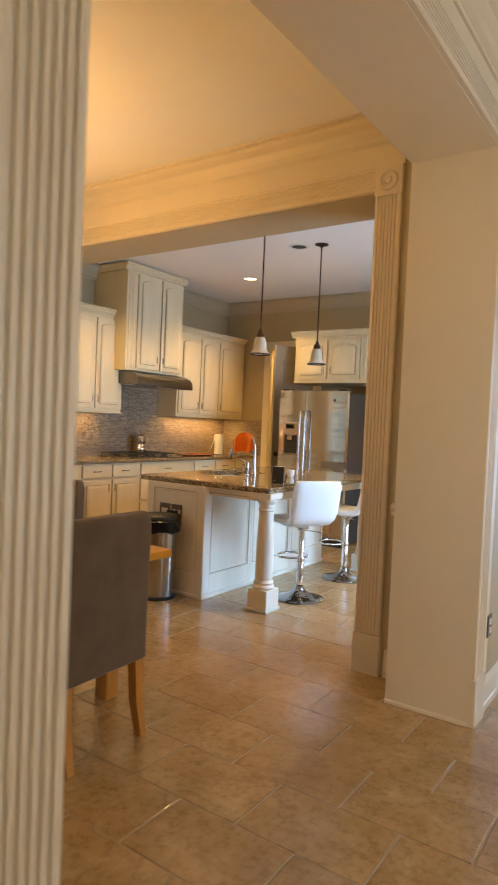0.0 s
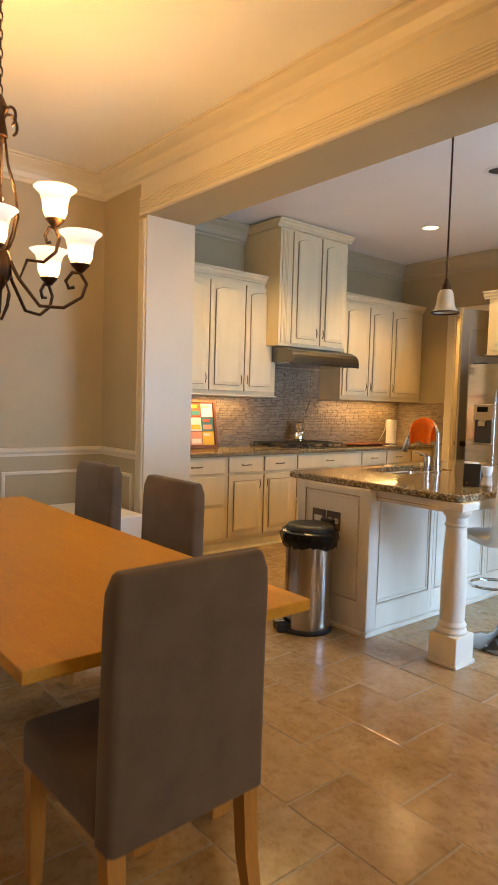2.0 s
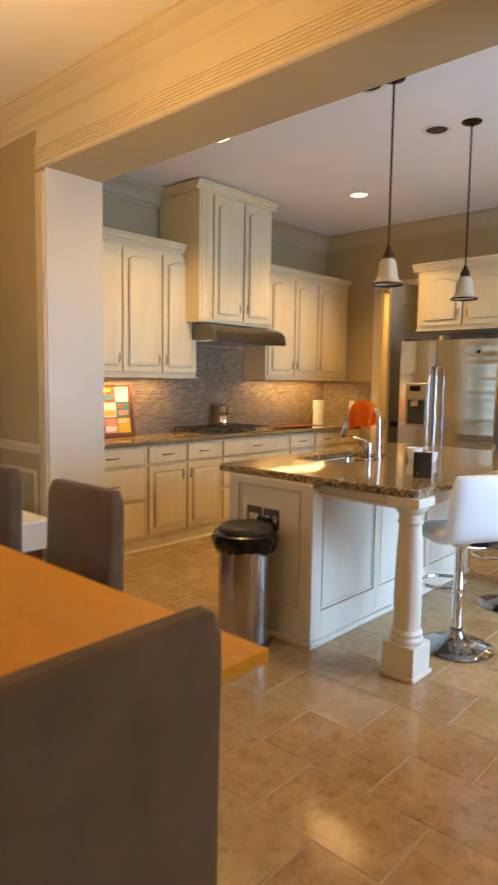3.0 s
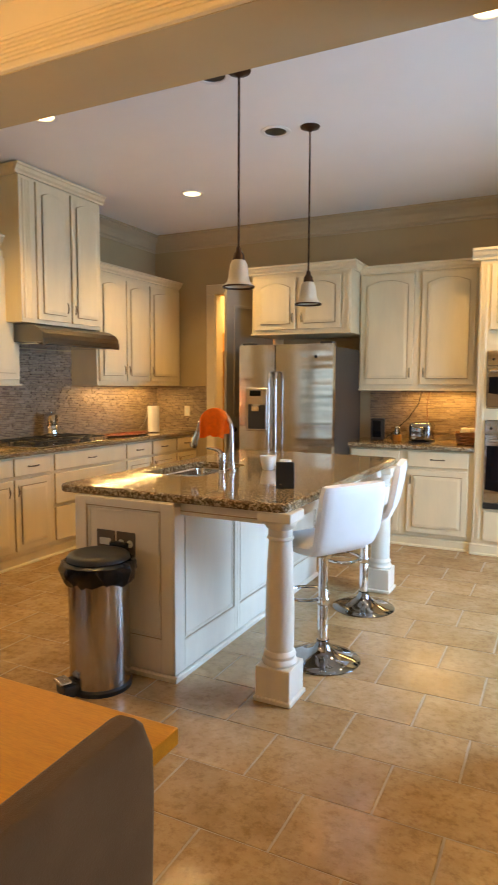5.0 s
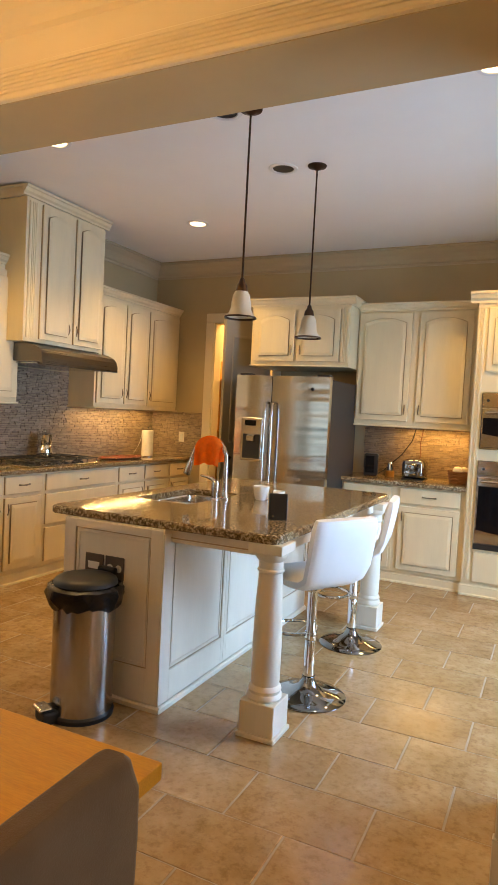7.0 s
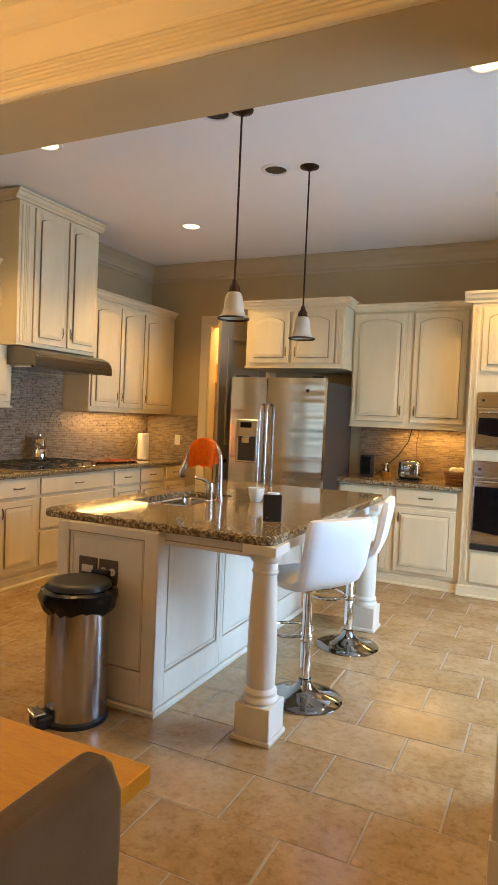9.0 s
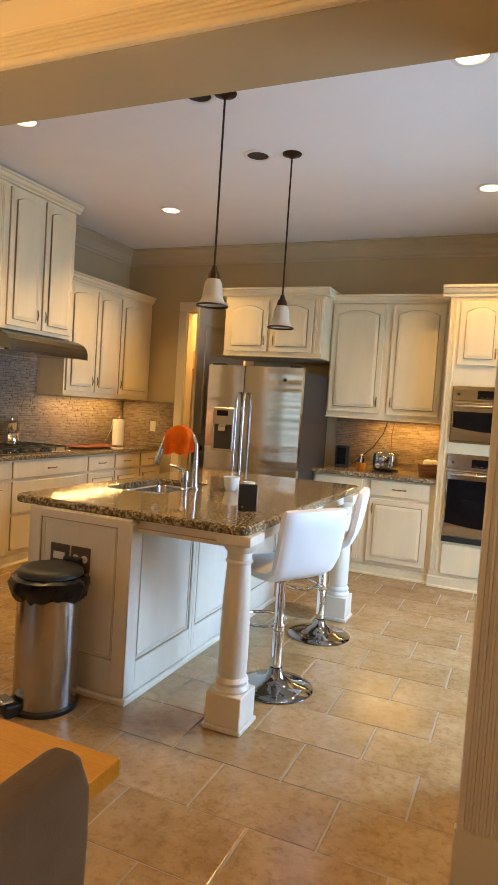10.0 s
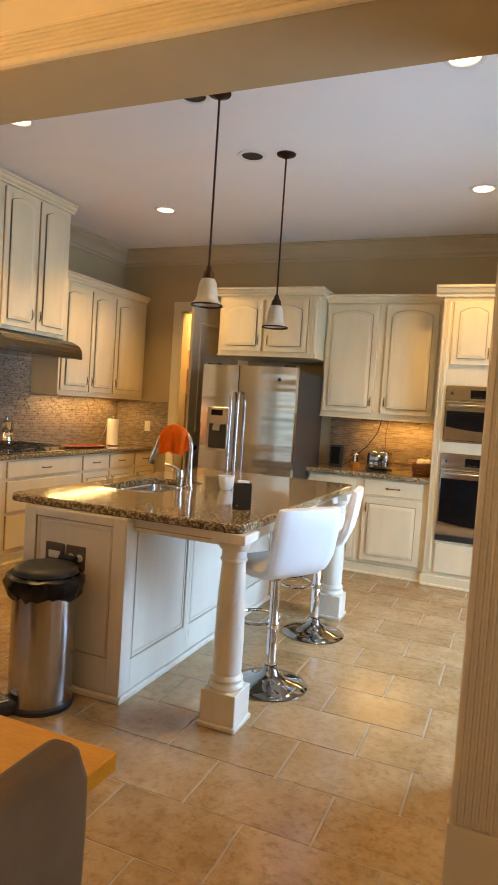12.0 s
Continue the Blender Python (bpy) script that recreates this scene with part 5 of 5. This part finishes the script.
# ---- dining room ----
TX0, TX1, TY0, TY1 = -5.05, -2.495, 1.53, 2.475
tb = thing("dining_table", pose(0, 0, 0), "long honey-coloured wooden dining table", "table")
part("tabletop", box(TX0, TY0, 0.705, TX1, TY1, 0.742, 0.003, 2), OAK, tb)
for b in ((TX0 + 0.22, TY0 + 0.14, TX1 - 0.22, TY0 + 0.165), (TX0 + 0.22, TY1 - 0.165, TX1 - 0.22, TY1 - 0.14), (TX0 + 0.2, TY0 + 0.165, TX0 + 0.225, TY1 - 0.165), (TX1 - 0.225, TY0 + 0.165, TX1 - 0.2, TY1 - 0.165)):
    part("apron", box(b[0], b[1], 0.61, b[2], b[3], 0.7045), OAK, tb)
for x in (TX0 + 0.17, TX1 - 0.25):
    for y in (TY0 + 0.40, TY1 - 0.25):
        leg = box(x, y, 0, x + 0.08, y + 0.08, 0.7045, 0.004)
        part("leg", leg, LEGWOOD, tb)


def dining_chair():
    """Back at y = 0 and the seat towards +y."""
    root = thing("dining_chair", pose(0, 0, 0), "high-backed dining chair in grey fabric with honey wood legs", "chair", "chairs round the table")
    w = 0.235
    bm, rings = bmesh.new(), []
    for z, g in ((0.335, 0.012), (0.345, 0.0), (0.45, 0), (0.6, 0), (0.75, 0), (0.88, 0), (0.945, 0.002), (0.97, 0.008), (0.988, 0.012), (0.996, 0.022)):
        q = (z - 0.335) / 0.64
        hw, y0, y1, r = w * (1 - 0.02 * q) - g, -0.012 * q * q + g, 0.085 - 0.02 * q - g, 0.02 if g < 0.02 else 0.008
        loop = []
        for cx, cy, a in ((-hw + r, y0 + r, 180), (hw - r, y0 + r, 270), (hw - r, y1 - r, 0), (-hw + r, y1 - r, 90)):
            loop += arc(cx, cy, r, a, a + 90, 4)
        sag = 0.006 * max(0, q - 0.9) / 0.1
        rings.append([bm.verts.new((px, py, z - sag * (px / w) ** 4 * 1.5)) for px, py in loop])
    for a, b in zip(rings, rings[1:]):
        for k in range(len(a)):
            bm.faces.new((a[k], a[(k + 1) % len(a)], b[(k + 1) % len(a)], b[k]))
    bm.faces.new(rings[0][::-1])
    bm.faces.new(rings[-1])
    back = part("backrest", bm, FABRIC, root, smooth=True)
    part("seam", tube([(-w + 0.03, 0.007, 0.978), (0, 0.006, 0.984), (w - 0.03, 0.007, 0.978)], 0.0022, 5), FABRIC, back)
    part("seat", box(-w, 0.06, 0.34, w, 0.50, 0.475, 0.025, 3), FABRIC, root, smooth=True)
    for x in (-w + 0.03, w - 0.03):
        part("leg", tube([(x, 0.045, 0.345), (x, 0.03, 0.15), (x, -0.005, 0.0)], [0.034, 0.031, 0.025], 4), LEGWOOD, root)
        part("leg", tube([(x, 0.465, 0.345), (x, 0.468, 0.15), (x, 0.47, 0.0)], [0.034, 0.031, 0.024], 4), LEGWOOD, root)
    return root


ch = dining_chair()
ch.matrix_basis = pose(-2.298, 1.888, 0, 0, 0, 92)
copy_thing(ch, pose(-3.69, 2.74, 0, 0, 0, 180))
copy_thing(ch, pose(-4.53, 2.76, 0, 0, 0, 181))

# white cloth-covered stand in the corner
cs = thing("side_table", pose(-5.25, 3.05, 0), "low side table under a white cloth", "table")
part("stand", box(-0.3, -0.18, 0, 0.3, 0.18, 0.56), DARKWOOD, cs)
bm = box(-0.36, -0.22, 0.40, 0.36, 0.22, 0.575, 0.01)
part("cloth", bm, WHITE, cs, "white cloth")

# ---- chandelier ----
chx, chy, RISE = -3.79, 1.905, 0.07
cd = thing("chandelier", pose(chx, chy, RISE), "bronze scrolled chandelier with lit amber glass shades", "chandelier")
part("canopy", lathe([(0, H - 0.105), (0.03, H - 0.105), (0.065, H - 0.08), (0.067, H - RISE), (0, H - RISE)], 24), BRONZE, cd, smooth=True)
k, z = 0, H - RISE - 0.035
while z > 2.53:
    an = math.pi / 2 * (k % 2)
    lk = [(0.010 * math.cos(t) * math.cos(an), 0.010 * math.cos(t) * math.sin(an), z - 0.018 + 0.024 * math.sin(t)) for t in [2 * math.pi * q / 10 for q in range(10)]]
    part("chain_link", tube(lk, 0.0032, 5, True), BRONZE, cd)
    z -= 0.036
    k += 1
part("stem", lathe([(0, 2.53), (0.012, 2.52), (0.035, 2.47), (0.02, 2.43), (0.032, 2.36), (0.012, 2.33), (0.011, 2.05), (0.014, 1.95), (0.035, 1.90), (0.05, 1.86), (0.05, 1.80), (0.03, 1.77), (0.012, 1.74), (0.008, 1.66), (0, 1.60)], 16), BRONZE, cd, smooth=True)
for q in range(4):
    a = math.pi / 2 * q + 0.4
    c, s = math.cos(a), math.sin(a)
    pts = [(0.02 + 0.018 * 0, 2.36)] + [(0.055 + 0.035 * math.cos(t), 2.425 + 0.04 * math.sin(t)) for t in [math.pi - 0.25 * j for j in range(18)]]
    part("scroll", tube([(c * r, s * r, zz) for r, zz in pts], 0.006, 6), BRONZE, cd, smooth=True)
    pts = [(0.03, 2.35), (0.045, 2.25), (0.085, 2.15), (0.10, 2.06), (0.075, 1.97), (0.04, 1.90)]
    part("strap", tube([(c * r, s * r, zz) for r, zz in pts], 0.005, 6), BRONZE, cd, smooth=True)
    pts = [(0.03, 1.79), (0.055, 1.73), (0.045, 1.68), (0.012, 1.62)]
    part("strap", tube([(c * r, s * r, zz) for r, zz in pts], 0.005, 6), BRONZE, cd, smooth=True)


def chandelier_arm(a, R, z):
    c, s = math.cos(a), math.sin(a)
    pts = [(0.045, 1.86), (0.08, 1.79), (R * 0.5, z - 0.15), (R * 0.8, z - 0.155), (R * 1.02, z - 0.11), (R * 1.08, z - 0.055), (R, z - 0.012), (R * 0.9, z - 0.01), (R * 0.82, z - 0.045), (R * 0.86, z - 0.075), (R * 0.93, z - 0.07)]
    arm = part("arm", tube([(c * r, s * r, zz) for r, zz in pts], 0.0075, 8), BRONZE, cd, smooth=True)
    m = pose(c * R, s * R, z)
    part("cup", lathe([(0, -0.012), (0.012, -0.01), (0.038, 0.018), (0.04, 0.024), (0, 0.025)], 18), BRONZE, arm, "", m, True)
    part("shade", lathe([(0.036, 0.0255), (0.048, 0.05), (0.052, 0.09), (0.062, 0.125), (0.088, 0.15), (0.085, 0.151), (0.058, 0.127), (0.047, 0.09), (0.042, 0.052), (0.03, 0.028)], 28), SHADE_LIT, arm, "glowing amber glass shade", m, True)
    part("bulb", lathe([(0, 0.028), (0.018, 0.035), (0.03, 0.06), (0.032, 0.085), (0.02, 0.105), (0, 0.112)], 16), SHADE_CORE, arm, "lit bulb", m, True)
    lamp("bulb_light", 'POINT', pose(chx + c * R, chy + s * R, z + RISE + 0.17), CHANDELIER_W, AMBER, 0.05)


for q in range(5):
    chandelier_arm(radians(-22 + 72 * q), 0.335, 1.83)
for q in range(3):
    chandelier_arm(radians(-60 + 120 * q), 0.22, 2.02)

# ---- floor tiles ----
PX, PY, JY, JX = 0.4835, 0.3138, 3.735, -2.575
TW, TL = PX - 0.009, PY - 0.005
variants = []
for k in range(4):
    rng = random.Random(60 + k)
    bm = bmesh.new()
    rings = []
    for z, g in ((-0.0058, 0.0), (-0.0012, 0.0), (0.0, 0.004)):
        loop = []
        for (ax, ay), (bx, by) in (((0, 0), (1, 0)), ((1, 0), (1, 1)), ((1, 1), (0, 1)), ((0, 1), (0, 0))):
            for q in range(4):
                s = q / 4
                j = rng.uniform(-0.0012, 0.0012) if q else 0
                x = g + (TW - 2 * g) * (ax + (bx - ax) * s)
                y = g + (TL - 2 * g) * (ay + (by - ay) * s)
                loop.append((x + j * (ax == bx), y + j * (ay == by)))
        rings.append([bm.verts.new((x, y, z)) for x, y in loop])
    for a, b in zip(rings, rings[1:]):
        for q in range(16):
            bm.faces.new((a[q], a[(q + 1) % 16], b[(q + 1) % 16], b[q]))
    bm.faces.new(rings[-1])
    me = bpy.data.meshes.new("tile")
    bm.to_mesh(me)
    bm.free()
    me.materials.append(TILE)
    variants.append(me)
rng = random.Random(77)
near, far = [], bmesh.new()
for r in range(-23, 13):
    y = JY + PY * r
    for c in range(-9, 13):
        x = JX + PX * c + (PX / 2 if r % 2 else 0)
        if x > EAST or y < SOUTH or x < XL - 0.3 or y + TL > YB + 0.12:
            continue
        if x + TW > EAST or x < XL:
            continue
        d = math.hypot(x + 2.4, (y - 3.4) * 0.8)
        near.append((d, x, y))
near.sort()
for k, (d, x, y) in enumerate(near):
    me = variants[rng.randrange(4)]
    flip = rng.random() < 0.5
    m = pose(x + (TW if flip else 0), y + (TL if flip else 0), rng.uniform(-0.0008, 0.0006), 0, 0, 180 if flip else 0)
    if k < 300:
        ob = new("tile", me)
        ob.parent = sub
        ob.matrix_basis = m
    else:
        t0 = bmesh.new()
        t0.from_mesh(me)
        t0.transform(m)
        tm = bpy.data.meshes.new("tmp")
        t0.to_mesh(tm)
        t0.free()
        far.from_mesh(tm)
        bpy.data.meshes.remove(tm)
rest = part("tile_field", far, TILE, sub)
rest["kind"] = "stuff"
